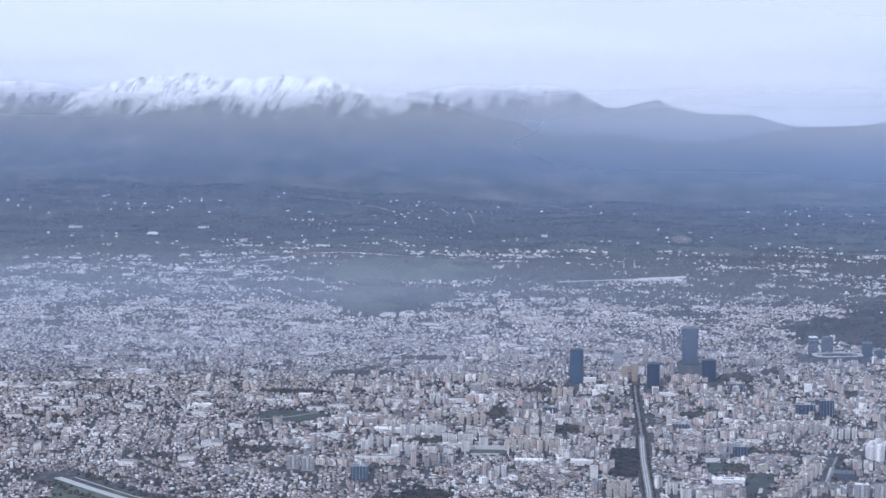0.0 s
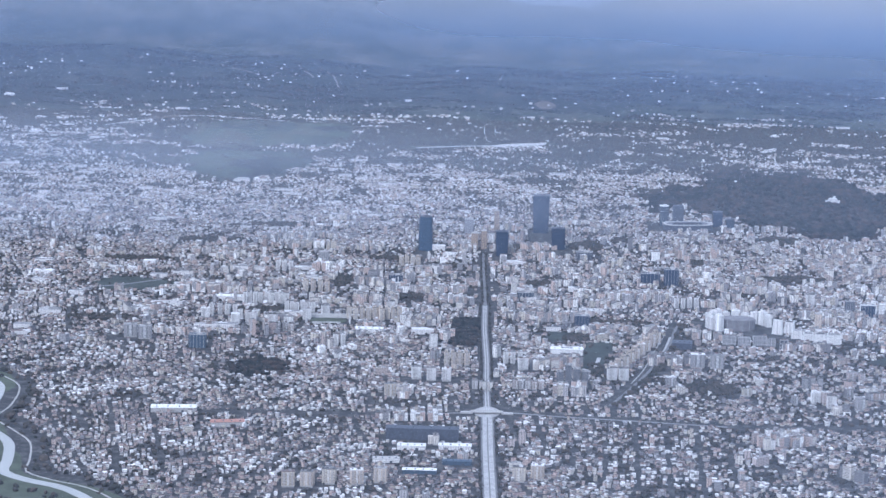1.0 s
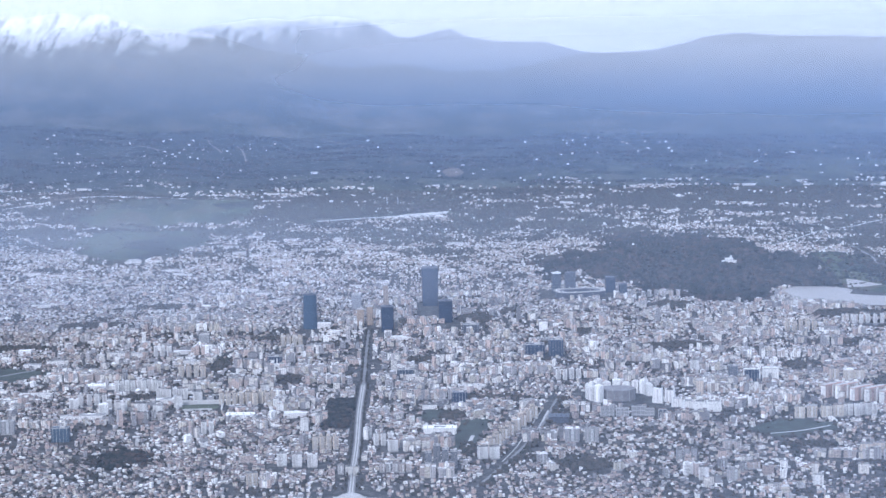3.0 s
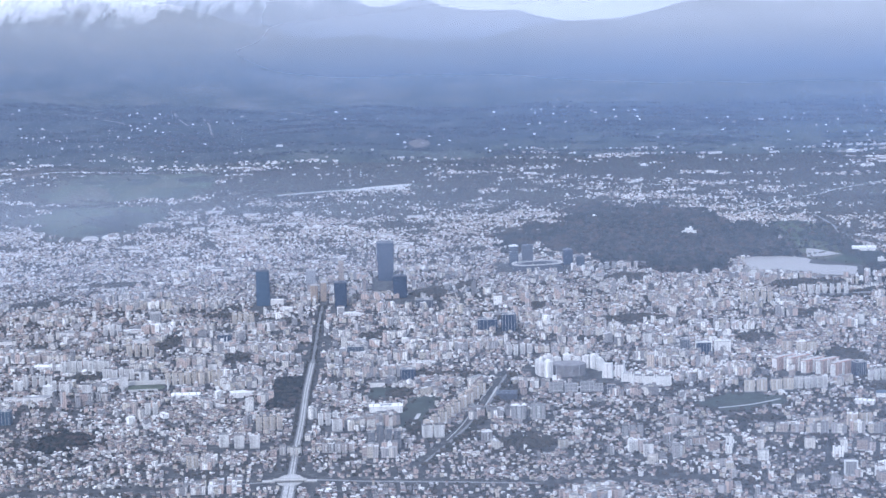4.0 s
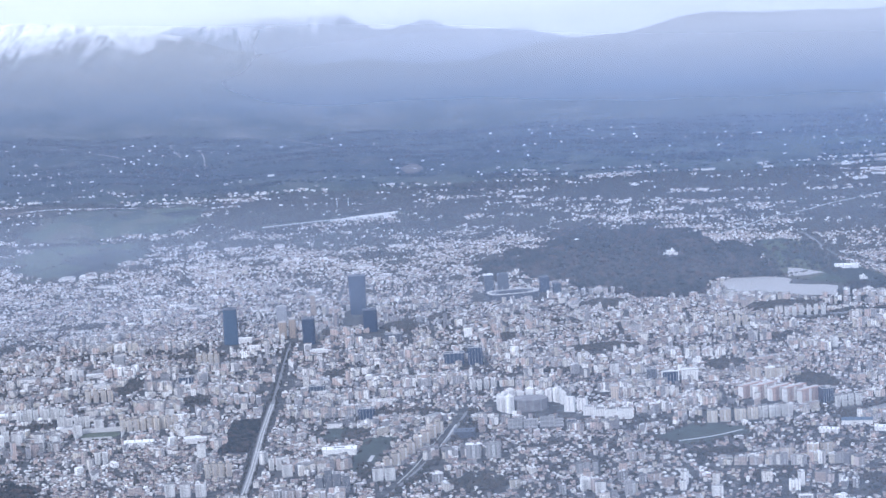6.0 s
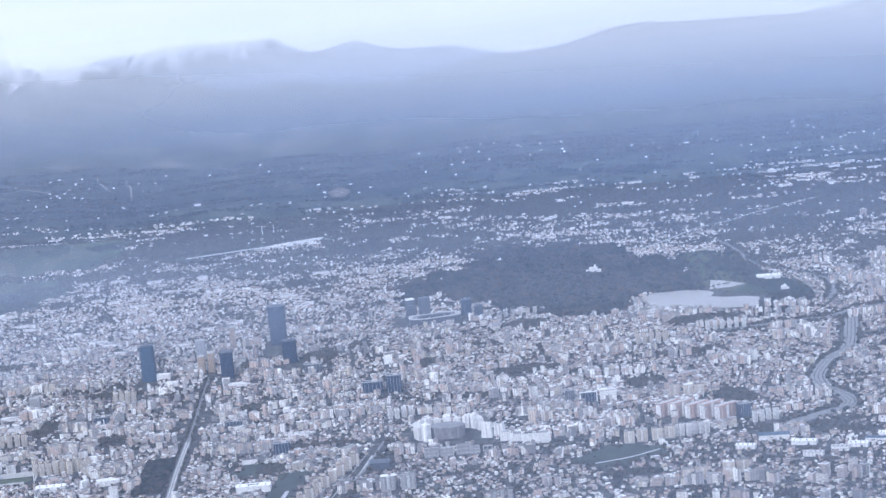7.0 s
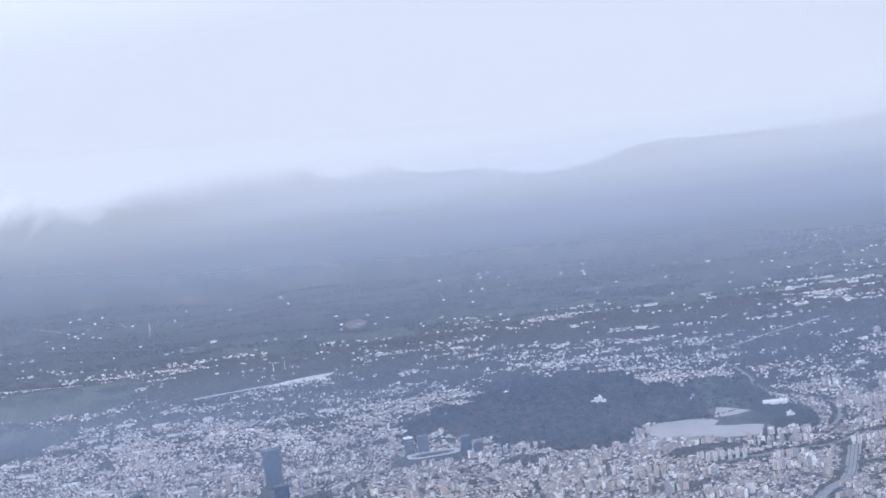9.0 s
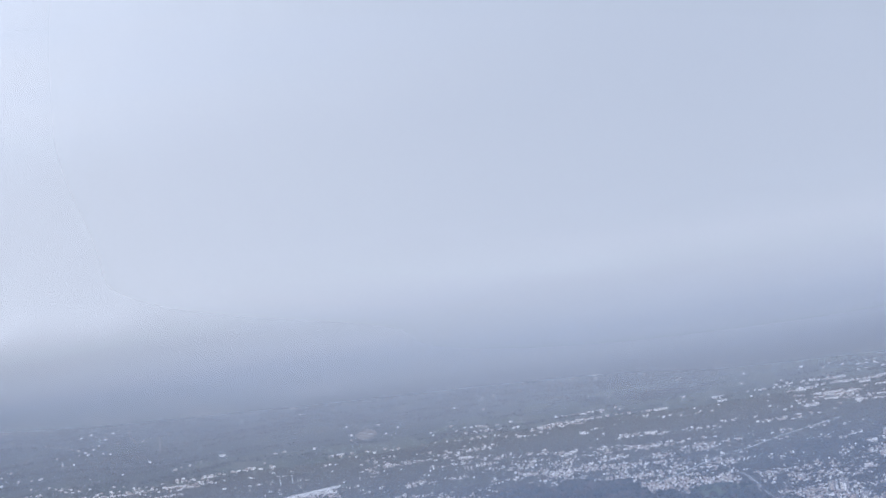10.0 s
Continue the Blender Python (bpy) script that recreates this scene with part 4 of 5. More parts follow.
build_masses("apartment_blocks", block_spots, w, d, h, rng.random(n) < 0.08, block_walls, block_roofs, "pale apartment blocks of five to ten storeys, crowded together", "apartment blocks")
# stair heads and water tanks on the flat roofs
pick = rng.random(n) < 0.8
huts = block_spots[pick].copy()
hw, hz = rng.uniform(1.0, 2.2, pick.sum()), h[pick]
x, y, turn = huts.T
k = rng.uniform(-0.25, 0.25, pick.sum()) * w[pick]
verts, faces = [], []
for i in range(len(huts)):
    c, s = math.cos(turn[i]), math.sin(turn[i])
    z0 = float(lift(x[i], y[i])) + hz[i] - 0.05
    o = len(verts)
    for zz in (z0, z0 + 0.7):
        for u, v in ((-1, -1), (1, -1), (1, 1), (-1, 1)):
            uu, vv = k[i] + u * hw[i] / 2, v * 0.7
            verts.append((x[i] + uu * c - vv * s, y[i] + uu * s + vv * c, zz))
    faces += [(o, o + 1, o + 5, o + 4), (o + 1, o + 2, o + 6, o + 5), (o + 2, o + 3, o + 7, o + 6), (o + 3, o, o + 4, o + 7), (o + 4, o + 5, o + 6, o + 7)]
tagged(sheet("roof_huts", verts, faces, [block_roofs]), "small stair heads and tank rooms on flat roofs", "roof huts", kind="stuff")


def scatter(count, x0, x1, y0, y1, share):
    """Places over far land, thinned by a share of x and y."""
    x, y = rng.uniform(x0, x1, count), rng.uniform(y0, y1, count)
    lo, hi = flanks(y)
    ok = (x > lo) & (x < hi) & clear_ground(x, y)
    x, y = x[ok], y[ok]
    ok = rng.random(x.size) < share(x, y)
    return np.stack([x[ok], y[ok], rng.normal(0, 0.5, ok.sum())], 1)


TOWNS = [(335, 2010, 85, 90, 0.9), (500, 1640, 60, 70, 1.0), (560, 2320, 80, 150, 0.9), (470, 2110, 60, 60, 0.5), (60, 2190, 150, 60, 0.35),
         (-120, 2330, 160, 70, 0.3), (-480, 2330, 130, 110, 0.55), (-560, 2150, 160, 120, 0.7), (-300, 2420, 160, 90, 0.25), (-420, 2560, 90, 100, 0.25),
         (280, 2350, 150, 120, 0.35), (160, 2560, 120, 60, 0.2), (400, 2700, 180, 120, 0.2), (650, 2600, 140, 200, 0.4), (420, 1720, 40, 70, 0.6), (-640, 2720, 170, 110, 0.16), (-400, 2780, 130, 90, 0.2), (-180, 2880, 120, 70, 0.14), (300, 2900, 200, 60, 0.12)]


def town_share(x, y):
    s = np.full(x.shape, 0.004) * (1 - 0.7 * ease(y, 2350, 2500))
    for tx, ty, rx, ry, most in TOWNS:
        s = np.maximum(s, most * np.exp(-(((x - tx) / rx) ** 2 + ((y - ty) / ry) ** 2)))
    # hamlets strung along lanes
    lumps = 0.4 * patchy(x * 0.4, y, 40, 6.6) + 0.6 * patchy(x * 0.3 + 0.1 * y, y, 20, 3.9)
    return s * np.clip((lumps - 0.53) * 16.0, 0, 3.0) * (1 - 0.78 * ease(y, 2400, 2520)) * (1 - ease(y, 2900, 3030))


far_spots = scatter(80000, -1050, 950, 1850, 3030, town_share)
n = len(far_spots)
build_masses("suburb_houses", far_spots, rng.uniform(1.5, 3.4, n), rng.uniform(1.5, 2.6, n), rng.choice([0.8, 1.1, 1.5, 2.0], n) + 0.1, rng.random(n) < 0.5, suburb_walls, suburb_roofs,
             "scattered suburban houses with white walls among fields", "houses")
sheds = scatter(1900, -900, 800, 1700, 2650, lambda x, y: 0.25 * town_share(x, y) + 0.006 + 0.25 * np.exp(-(((x - 590) / 70) ** 2 + ((y - 2330) / 110) ** 2)))
more_sheds = scatter(1500, -480, 60, 1130, 1950, lambda x, y: 0.09 + 0 * x)
more_sheds[:, 2] *= 0.3
sheds = np.concatenate([sheds, more_sheds])
n = len(sheds)
build_masses("large_sheds", sheds, rng.uniform(7, 15, n), rng.uniform(4, 7, n), rng.uniform(1.6, 2.8, n), rng.random(n) < 0.2, white_walls, block_roofs,
             "long pale commercial sheds on the city's edge", "sheds")


# ---- trees ----
def clump_mesh(rough, seed, subdivisions=1):
    """One uneven crown as arrays."""
    bm = bmesh.new()
    bmesh.ops.create_icosphere(bm, subdivisions=subdivisions, radius=1.0)
    for v in bm.verts:
        v.co *= 1 + rough * noise.noise(v.co * 1.7 + Vector((seed, seed, 0)))
        v.co.z = v.co.z * 0.8 + 0.55
    bm.verts.ensure_lookup_table()
    out = np.array([v.co[:] for v in bm.verts]), np.array([[v.index for v in f.verts] for f in bm.faces])
    bm.free()
    return out


CROWNS = [clump_mesh(0.9, 11.3 * k) for k in range(5)]


def build_crowns(name, places, sizes, material, label, category):
    verts, faces, at = [], [], 0
    for (x, y), r in zip(places, sizes):
        v, f = CROWNS[int(rng.integers(5))]
        a = rng.uniform(0, 6.28)
        c, s = math.cos(a), math.sin(a)
        k = r * rng.uniform(0.8, 1.2, 3)
        p = np.stack([(v[:, 0] * c - v[:, 1] * s) * k[0] + x, (v[:, 0] * s + v[:, 1] * c) * k[1] + y, v[:, 2] * k[2] + float(lift(x, y))], 1)
        verts.append(p)
        faces.append(f + at)
        at += len(v)
    ob = sheet(name, np.concatenate(verts).tolist(), np.concatenate(faces).tolist(), [material], smooth=False)
    return tagged(ob, label, category, kind="stuff")


px, py = rng.uniform(75, 370, 20500), rng.uniform(1530, 1980, 20500)
ok = inside(*stray(px, py), PARK) & ~inside(px, py, LAKE) & ~inside(px, py, LAKE_ARM) & (off_line(px, py, LAKE + LAKE[:1]) > 4) & (off_line(px, py, LAKE_ARM + LAKE_ARM[:1]) > 4.5) & (((px - 273) / 9) ** 2 + ((py - 1728) / 9) ** 2 > 1) & (((px - 200) / 9) ** 2 + ((py - 1826) / 8) ** 2 > 1)
ok &= ~((np.abs(px - 140) < 29) & (np.abs(py - 1596) < 22))
wood = np.stack([px[ok], py[ok]], 1)
build_crowns("park_wood", wood, (0.9 + 2.3 * rng.random(len(wood)) ** 2) * (0.55 + 0.9 * patchy(wood[:, 0], wood[:, 1], 22, 4.4)), crown_mat, "dense dark winter woodland on the park hill", "woodland")
keepers = rng.random(len(GREEN_SPOTS)) < 0.8
town = GREEN_SPOTS[keepers][:, :2]
more = town[rng.random(len(town)) < 0.35]
town = np.concatenate([town, more + rng.normal(0, 1.6, more.shape)])
hedges = []
for poly in FIELDS:
    cx, cy = np.mean(poly, axis=0)
    for (x0, y0), (x1, y1) in zip(poly, poly[1:] + poly[:1]):
        steps = int(math.hypot(x1 - x0, y1 - y0) / 3)
        hedges += [(x0 + (x1 - x0) * k / steps + rng.normal(0, 3), y0 + (y1 - y0) * k / steps + rng.normal(0, 3)) for k in range(steps) if rng.random() < 0.75]
        if steps > 20:
            hedges += [(x0 + (cx - x0) * k / 30 + rng.normal(0, 1), y0 + (cy - y0) * k / 30 + rng.normal(0, 1)) for k in range(30) if rng.random() < 0.7]
town = np.concatenate([town, np.array(hedges)])
town = town[off_line(town[:, 0], town[:, 1], RIVER) > 7]
build_crowns("town_trees", town, rng.uniform(0.5, 1.25, len(town)), town_trees_mat, "dull green and bare trees in yards and gaps", "trees")
banks = []
for line, gaps, step in ((AVENUE, (7, 9, 11, -8, -10), 2.2), (RING, (6.2, -5.5), 4.0), (HIGHWAY, (4.5, -4.5), 4.0), (DIAGONAL, (3.5, 5), 2.6), (RIVER, (13, 15, -12, -14), 5.0)):
    pts = smooth_line(line, step)
    for (x0, y0), (x1, y1) in zip(pts, pts[1:]):
        n = math.hypot(x1 - x0, y1 - y0) + 1e-6
        for g in gaps:
            if rng.random() < 0.7:
                banks.append((x0 - (y1 - y0) / n * g + rng.normal(0, 1), y0 + (x1 - x0) / n * g + rng.normal(0, 1)))
build_crowns("roadside_trees", banks, rng.uniform(1.0, 2.0, len(banks)), town_trees_mat, "rows of bare trees along roads and banks", "trees")
hx, hy = rng.uniform(-1000, 850, 90000), rng.uniform(1850, 3050, 90000)
lo, hi = flanks(hy)
ok = (hx > lo) & (hx < hi)
hx, hy = hx[ok], hy[ok]
ok = 0.65 * patchy(hx * 0.35, hy, 38, 2.2) + 0.35 * patchy(hx * 0.5, hy, 12, 7.2) + 0.02 * rng.random(hx.size) > 0.61 - 0.06 * ease(hy - 0.35 * hx, 2400, 2600)
hx, hy = hx[ok], hy[ok]
ok = clear_ground(hx, hy)
hx, hy = hx[ok], hy[ok]
build_crowns("far_woods", np.stack([hx, hy], 1), rng.uniform(0.8, 1.8, hx.size), crown_mat, "dark hedges and copses across the far plain", "woods")
bx, by = np.concatenate([rng.normal(372, 13, 160), rng.normal(398, 8, 240), rng.uniform(345, 400, 200)]), np.concatenate([rng.normal(1503, 6, 160), rng.normal(1540, 14, 240), rng.uniform(1625, 1790, 200)])
ok = ~inside(bx, by, LAKE) & ~inside(bx, by, LAKE_ARM) & (off_line(bx, by, LAKE + LAKE[:1]) > 3.5) & (off_line(bx, by, LAKE_ARM + LAKE_ARM[:1]) > 4)
bx, by = bx[ok], by[ok]
build_crowns("lake_side_trees", np.stack([bx, by], 1), rng.uniform(1.0, 2.0, bx.size), crown_mat, "dark trees round the lake and on its dam", "trees")
bx, by = np.concatenate([[b[0] + b[2] * rng.uniform(-1, 1, int(b[2] * b[3] * 1.5)), b[1] + b[3] * rng.uniform(-1, 1, int(b[2] * b[3] * 1.5))] for b in BELTS], axis=1)
ok = in_belts(bx, by) & free_of_keep(bx, by) & (off_line(bx, by, BOULEVARD) > 4) & (off_line(bx, by, DIAGONAL) > 3)
bx, by = bx[ok], by[ok]
build_crowns("tree_belts", np.stack([bx, by], 1), rng.uniform(0.7, 1.5, bx.size), town_trees_mat, "belts of bare dark trees between the blocks", "trees")
bx, by = rng.uniform(-22, -7.5, 560), rng.uniform(1152, 1222, 560)
build_crowns("square_trees", np.stack([bx, by], 1), rng.uniform(1.1, 1.9, 560), crown_mat, "dense dark trees of a small square beside the boulevard", "trees")
bx, by = rng.normal(-121, 6.5, 380), rng.normal(1084, 9, 380)
build_crowns("grove", np.stack([bx, by], 1), rng.uniform(0.9, 1.9, 420), crown_mat, "dark grove of bare trees among low houses", "trees")


def build_tree(seed):
    """A street tree: trunk with limbs, and a loose crown of leaf clumps."""
    tree = thing("street_tree", 0, 0, 0, 0, "small dark street tree beside the boulevard", "tree", "street trees along the boulevard")
    bm = bmesh.new()
    prism(bm, oval(0.16, 0.16, 6, 2), -0.1, 0.9, 0.6)
    for k in range(3):
        a = k * 2.1 + seed
        limb = bmesh.ops.create_cone(bm, cap_ends=True, segments=5, radius1=0.05, radius2=0.02, depth=0.8)["verts"]
        m = pose(0.2 * math.cos(a), 0.2 * math.sin(a), 1.1, 35 * math.sin(a), 35 * math.cos(a), 0)
        for v in limb:
            v.co = m @ v.co
    part("trunk", bm, bark, tree, "thin brown trunk")
    bm = bmesh.new()
    r = random.Random(seed)
    for k in range(9):
        made = bmesh.ops.create_icosphere(bm, subdivisions=1, radius=r.uniform(0.3, 0.55))["verts"]
        off = Vector((r.gauss(0, 0.42), r.gauss(0, 0.42), 1.45 + r.gauss(0, 0.32)))
        for v in made:
            v.co = v.co * (1 + 0.5 * noise.noise(v.co * 4 + off)) + off
    part("crown", bm, town_trees_mat, tree)
    return tree


trees = [build_tree(s) for s in (3, 8)]
for k, (x, y) in enumerate(smooth_line(BOULEVARD, 6.5)):
    for side in (-1, 1):
        if y > 1452 or y < 812 or abs(y - 1000) < 14 or rng.random() < 0.08:
            continue
        off = (1.6 if y > 1270 else 2.9 + (1.3 if y < 1015 else 0)) * side
        m = pose(x + off, y + rng.uniform(-0.6, 0.6), 0, 0, 0, rng.uniform(0, 360))
        if trees[k % 2].get("placed"):
            copy_thing(trees[k % 2], m @ Matrix.Scale(1.0, 4))
        else:
            trees[k % 2].matrix_basis = m
            trees[k % 2]["placed"] = 1


# ---- apartment blocks and houses close by ----
def balcony_stack(parent, x, y, z, w, deep, floors, floor, material):
    """Balconies above one another on one side wall: slabs with solid fronts."""
    bm = bmesh.new()
    for k in range(floors):
        box(bm, x, y, z + k * floor, w, deep, 0.09)
        box(bm, x, y - deep / 2 + 0.04, z + k * floor + 0.09, w, 0.07, 0.26)
    return part("balcony_stack", bm, material, parent, "stack of projecting balconies")


def build_block(w, d, floors, stacks, label, walls, wing=0.0, stepped=False):
    """An apartment block: ground floor, walls, roof slab with parapet, stair heads, balconies."""
    floor = 0.72
    h = floors * floor
    ob = thing("apartment_block", 0, 0, 0, 0, label, "apartment block", "apartment blocks in the near quarters")
    block("ground_floor", ob, concrete, 0, 0, -0.3, w - 0.25, d - 0.25, 1.0, label="grey shop floor set back below the flats")
    bm = bmesh.new()
    box(bm, 0, 0, 0.7, w, d, h - 0.4)
    if wing:
        box(bm, w / 2 - wing / 2, d / 2 + wing / 2 - 0.05, 0.0, wing, wing, h * 0.86)
    if stepped:
        box(bm, -w * 0.18, 0.1, h + 0.2, w * 0.55, d * 0.75, floor * 1.6)
    shell = part("wall_shell", bm, walls, ob)
    bm = bmesh.new()
    top = h + 0.3
    box(bm, 0, 0, top, w + 0.14, d + 0.14, 0.10)
    for u, v, a, b in ((0, d / 2, w + 0.14, 0.1), (0, -d / 2, w + 0.14, 0.1), (w / 2, 0, 0.1, d), (-w / 2, 0, 0.1, d)):
        box(bm, u, v, top + 0.1, a, b, 0.17)
    roof = part("roof", bm, own_roofs, ob, "flat grey roof with a low parapet")
    bm = bmesh.new()
    if not stepped:
        box(bm, w * 0.15, 0.1, top + 0.1, min(1.5, w * 0.3), d * 0.4, 0.75)
        part("stair_head", bm, own_roofs, roof)
        bm = bmesh.new()
    box(bm, -w * 0.3, d * 0.12, top + 0.1, 0.6, 0.7, 0.4)
    part("water_tank", bm, own_roofs, roof)
    for s in range(stacks):
        x = (s + 0.5) / stacks * (w * 0.92) - w * 0.46
        balcony_stack(shell, x, -d / 2 - 0.2, 1.1, w / stacks * 0.55, 0.42, floors - 1, floor, white_paint if s % 2 else concrete)
    return ob


PROTOTYPES = [build_block(5.2, 2.9, 7, 3, "pale rendered slab block with stacked balconies", own_walls),
              build_block(3.4, 3.2, 9, 2, "slim pale tower block with a flat roof", own_walls),
              build_block(6.4, 2.8, 5, 4, "long low apartment block with rows of balconies", own_walls),
              build_block(4.4, 3.0, 8, 2, "stepped apartment block with a penthouse storey", own_walls, 0.0, True),
              build_block(4.6, 2.6, 6, 3, "angled apartment block with a rear wing", own_walls, 2.2),
              build_block(3.0, 2.7, 6, 2, "small square apartment block with pale walls", own_walls)]
PLACED = set()


def settle_copy(proto, m):
    if proto.name not in PLACED:
        PLACED.add(proto.name)
        proto.matrix_basis = m
        return proto
    return copy_thing(proto, m)


for x, y, turn in OWN_BLOCKS:
    k = int(rng.integers(len(PROTOTYPES)))
    settle_copy(PROTOTYPES[k], pose(x, y, float(lift(x, y)), 0, 0, math.degrees(turn) + rng.choice([0, 0, 180, 90]) + rng.normal(0, 3)))

# the tan row along the diagonal road, and grey slabs
TAN = build_block(4.2, 3.4, 9, 2, "tan nine-storey block in a row beside the diagonal road", tan_walls, 0.0, True)
TAN["group"] = "tan blocks beside the diagonal road"
for k in range(9):
    settle_copy(TAN, pose(68 + 3.5 * k, 1084 + 11 * k, 0, 0, 0, 18 + rng.normal(0, 2)))
GREY = build_block(7.5, 4.0, 10, 3, "dark grey unfinished-looking slab block", grey_walls)
GREY["group"] = "grey slab blocks"
for x, y, turn in ((115, 1113, 2), (125.5, 1112, -2), (-204, 1150, 6), (-195, 1146, 4)):
    settle_copy(GREY, pose(x, y, 0, 0, 0, turn))
WHITE = build_block(5.0, 3.4, 9, 2, "bright white apartment block with a flat roof", white_walls)
WHITE["group"] = "white blocks"
for x in (67.2, 73.2):
    settle_copy(WHITE, pose(x, 1077, 0, 0, 0, 12))
for x, y in ((20, 1095), (-28, 1065), (-20, 1064), (-36, 1067), (176, 1029), (-110, 1210), (-100, 1222), (-150, 1190), (-141, 1196), (-128, 1192), (-118, 1186), (-170, 1205), (-70, 1235), (-62, 1240), (200, 1300), (340, 1345)):
    settle_copy(WHITE, pose(x, y, 0, 0, 0, rng.normal(0, 8)))
OCHRE = build_block(5.6, 3.4, 9, 3, "ochre and tan apartment block of nine storeys", tan_walls, 2.0)
OCHRE["group"] = "ochre blocks"
for x, y in ((-79, 862), (-71, 863), (-62, 868), (20, 880), (28, 884), (-50, 868), (-40, 872), (244, 1163), (251, 1164), (259, 1164), (266, 1166), (281, 1267), (289, 1264), (295, 1262), (264, 1073), (271, 1075), (285, 1080), (292, 1082), (-47, 1027)):
    settle_copy(OCHRE, pose(x, y, 0, 0, 0, rng.normal(0, 6)))


# slim towers in short rows
SLIM = {"W": build_block(2.6, 2.6, 9, 1, "slim white tower of flats in a short row", white_walls), "T": build_block(2.9, 2.8, 10, 1, "slim cream tower of flats in a short row", tan_walls, 0.0, True),
        "P": build_block(3.0, 2.7, 6, 2, "pale pinkish block of flats in a short row", own_walls), "G": build_block(3.0, 3.0, 8, 1, "slim grey tower of flats in a short row", grey_walls)}
for kind in SLIM:
    SLIM[kind]["group"] = "slim towers in rows"
# place, number, spacing and kind
ROWS = [(-153.4, 1256.2, 4, 3.1, "W"),
        (-140.2, 1257.9, 5, 3.1, "W"),
        (-124.7, 1231.7, 6, 3.2, "W"),
        (-85.2, 1215.6, 6, 4.0, "T"),
        (-69.7, 1216.9, 5, 3.7, "T"),
        (-120.4, 1297.4, 4, 4.6, "T"),
        (-147.2, 1367.1, 3, 4.5, "W"),
        (-85.8, 1141.7, 2, 4.0, "W"),
        (-168.3, 1218.7, 4, 4.7, "W"),
        (-148.5, 1202.2, 3, 4.3, "W"),
        (-130.9, 1178.1, 5, 3.9, "P"),
        (-21.4, 1100.6, 4, 3.6, "T"),
        (10.4, 1109.6, 3, 3.9, "W"),
        (-4.5, 1047.7, 3, 3.9, "P"),
        (16.2, 1051.2, 5, 3.4, "P"),
        (167.8, 1070.7, 3, 3.9, "G"),
        (269.5, 1167.6, 6, 3.4, "W"),
        (314.6, 1183.8, 4, 4.0, "W"),
        (-65.7, 1394.7, 4, 3.8, "T"),
        (114.0, 1275.1, 4, 4.1, "W"),
        (277.3, 1430.3, 5, 4.5, "T"),
        (327.3, 1455.4, 6, 4.9, "W"),
        (195.2, 1580.3, 6, 5.5, "P")]
for x, y, number, gap, kind in ROWS:
    for k in range(number):
        settle_copy(SLIM[kind], pose(x + gap * k, y + rng.normal(0, 0.8), float(lift(x, y)), 0, 0, rng.normal(0, 5)))


def build_house(w, d, h, kind, label):
    """A small house: walls, roof, chimney, and a porch or an outer stair."""
    ob = thing("house", 0, 0, 0, 0, label, "house", "small houses in the near quarters")
    block("wall_shell", ob, own_walls, 0, 0, -0.3, w, d, h + 0.3)
    bm = bmesh.new()
    if kind == "hip":
        r = w / 2 - d / 2
        ring = [(-w / 2 - 0.18, -d / 2 - 0.18), (w / 2 + 0.18, -d / 2 - 0.18), (w / 2 + 0.18, d / 2 + 0.18), (-w / 2 - 0.18, d / 2 + 0.18)]
        e = [bm.verts.new((a, b, h)) for a, b in ring]
        p, q = bm.verts.new((-r, 0, h + d * 0.3)), bm.verts.new((r, 0, h + d * 0.3))
        for f in ((e[0], e[1], q, p), (e[2], e[3], p, q), (e[1], e[2], q), (e[3], e[0], p), (e[3], e[2], e[1], e[0])):
            bm.faces.new(f)
    else:
        box(bm, 0, 0, h, w + 0.2, d + 0.2, 0.1)
        box(bm, 0, -d / 2, h + 0.1, w + 0.2, 0.1, 0.2)
        box(bm, 0, d / 2, h + 0.1, w + 0.2, 0.1, 0.2)
    roof = part("roof", bm, own_tiles, ob)
    block("chimney", roof, concrete, w * 0.28, d * 0.1, h, 0.22, 0.22, 0.75)
    block("porch", ob, concrete, -w * 0.1, -d / 2 - 0.3, -0.2, w * 0.4, 0.6, h * 0.45)
    return ob


HOUSES = [build_house(2.2, 1.7, 1.4, "hip", "two-storey house with a hipped clay roof"), build_house(1.9, 1.6, 1.9, "flat", "pale flat-roofed house of three storeys"),
          build_house(2.5, 1.6, 0.85, "hip", "low single-storey house with a tiled roof"), build_house(1.8, 1.5, 1.4, "flat", "small flat-roofed house with bare concrete porch")]
for x, y, turn in OWN_HOUSES:
    k = int(rng.integers(len(HOUSES)))
    settle_copy(HOUSES[k], pose(x, y, 0, 0, 0, math.degrees(turn) + rng.choice([0, 90, 180]) + rng.normal(0, 6)))


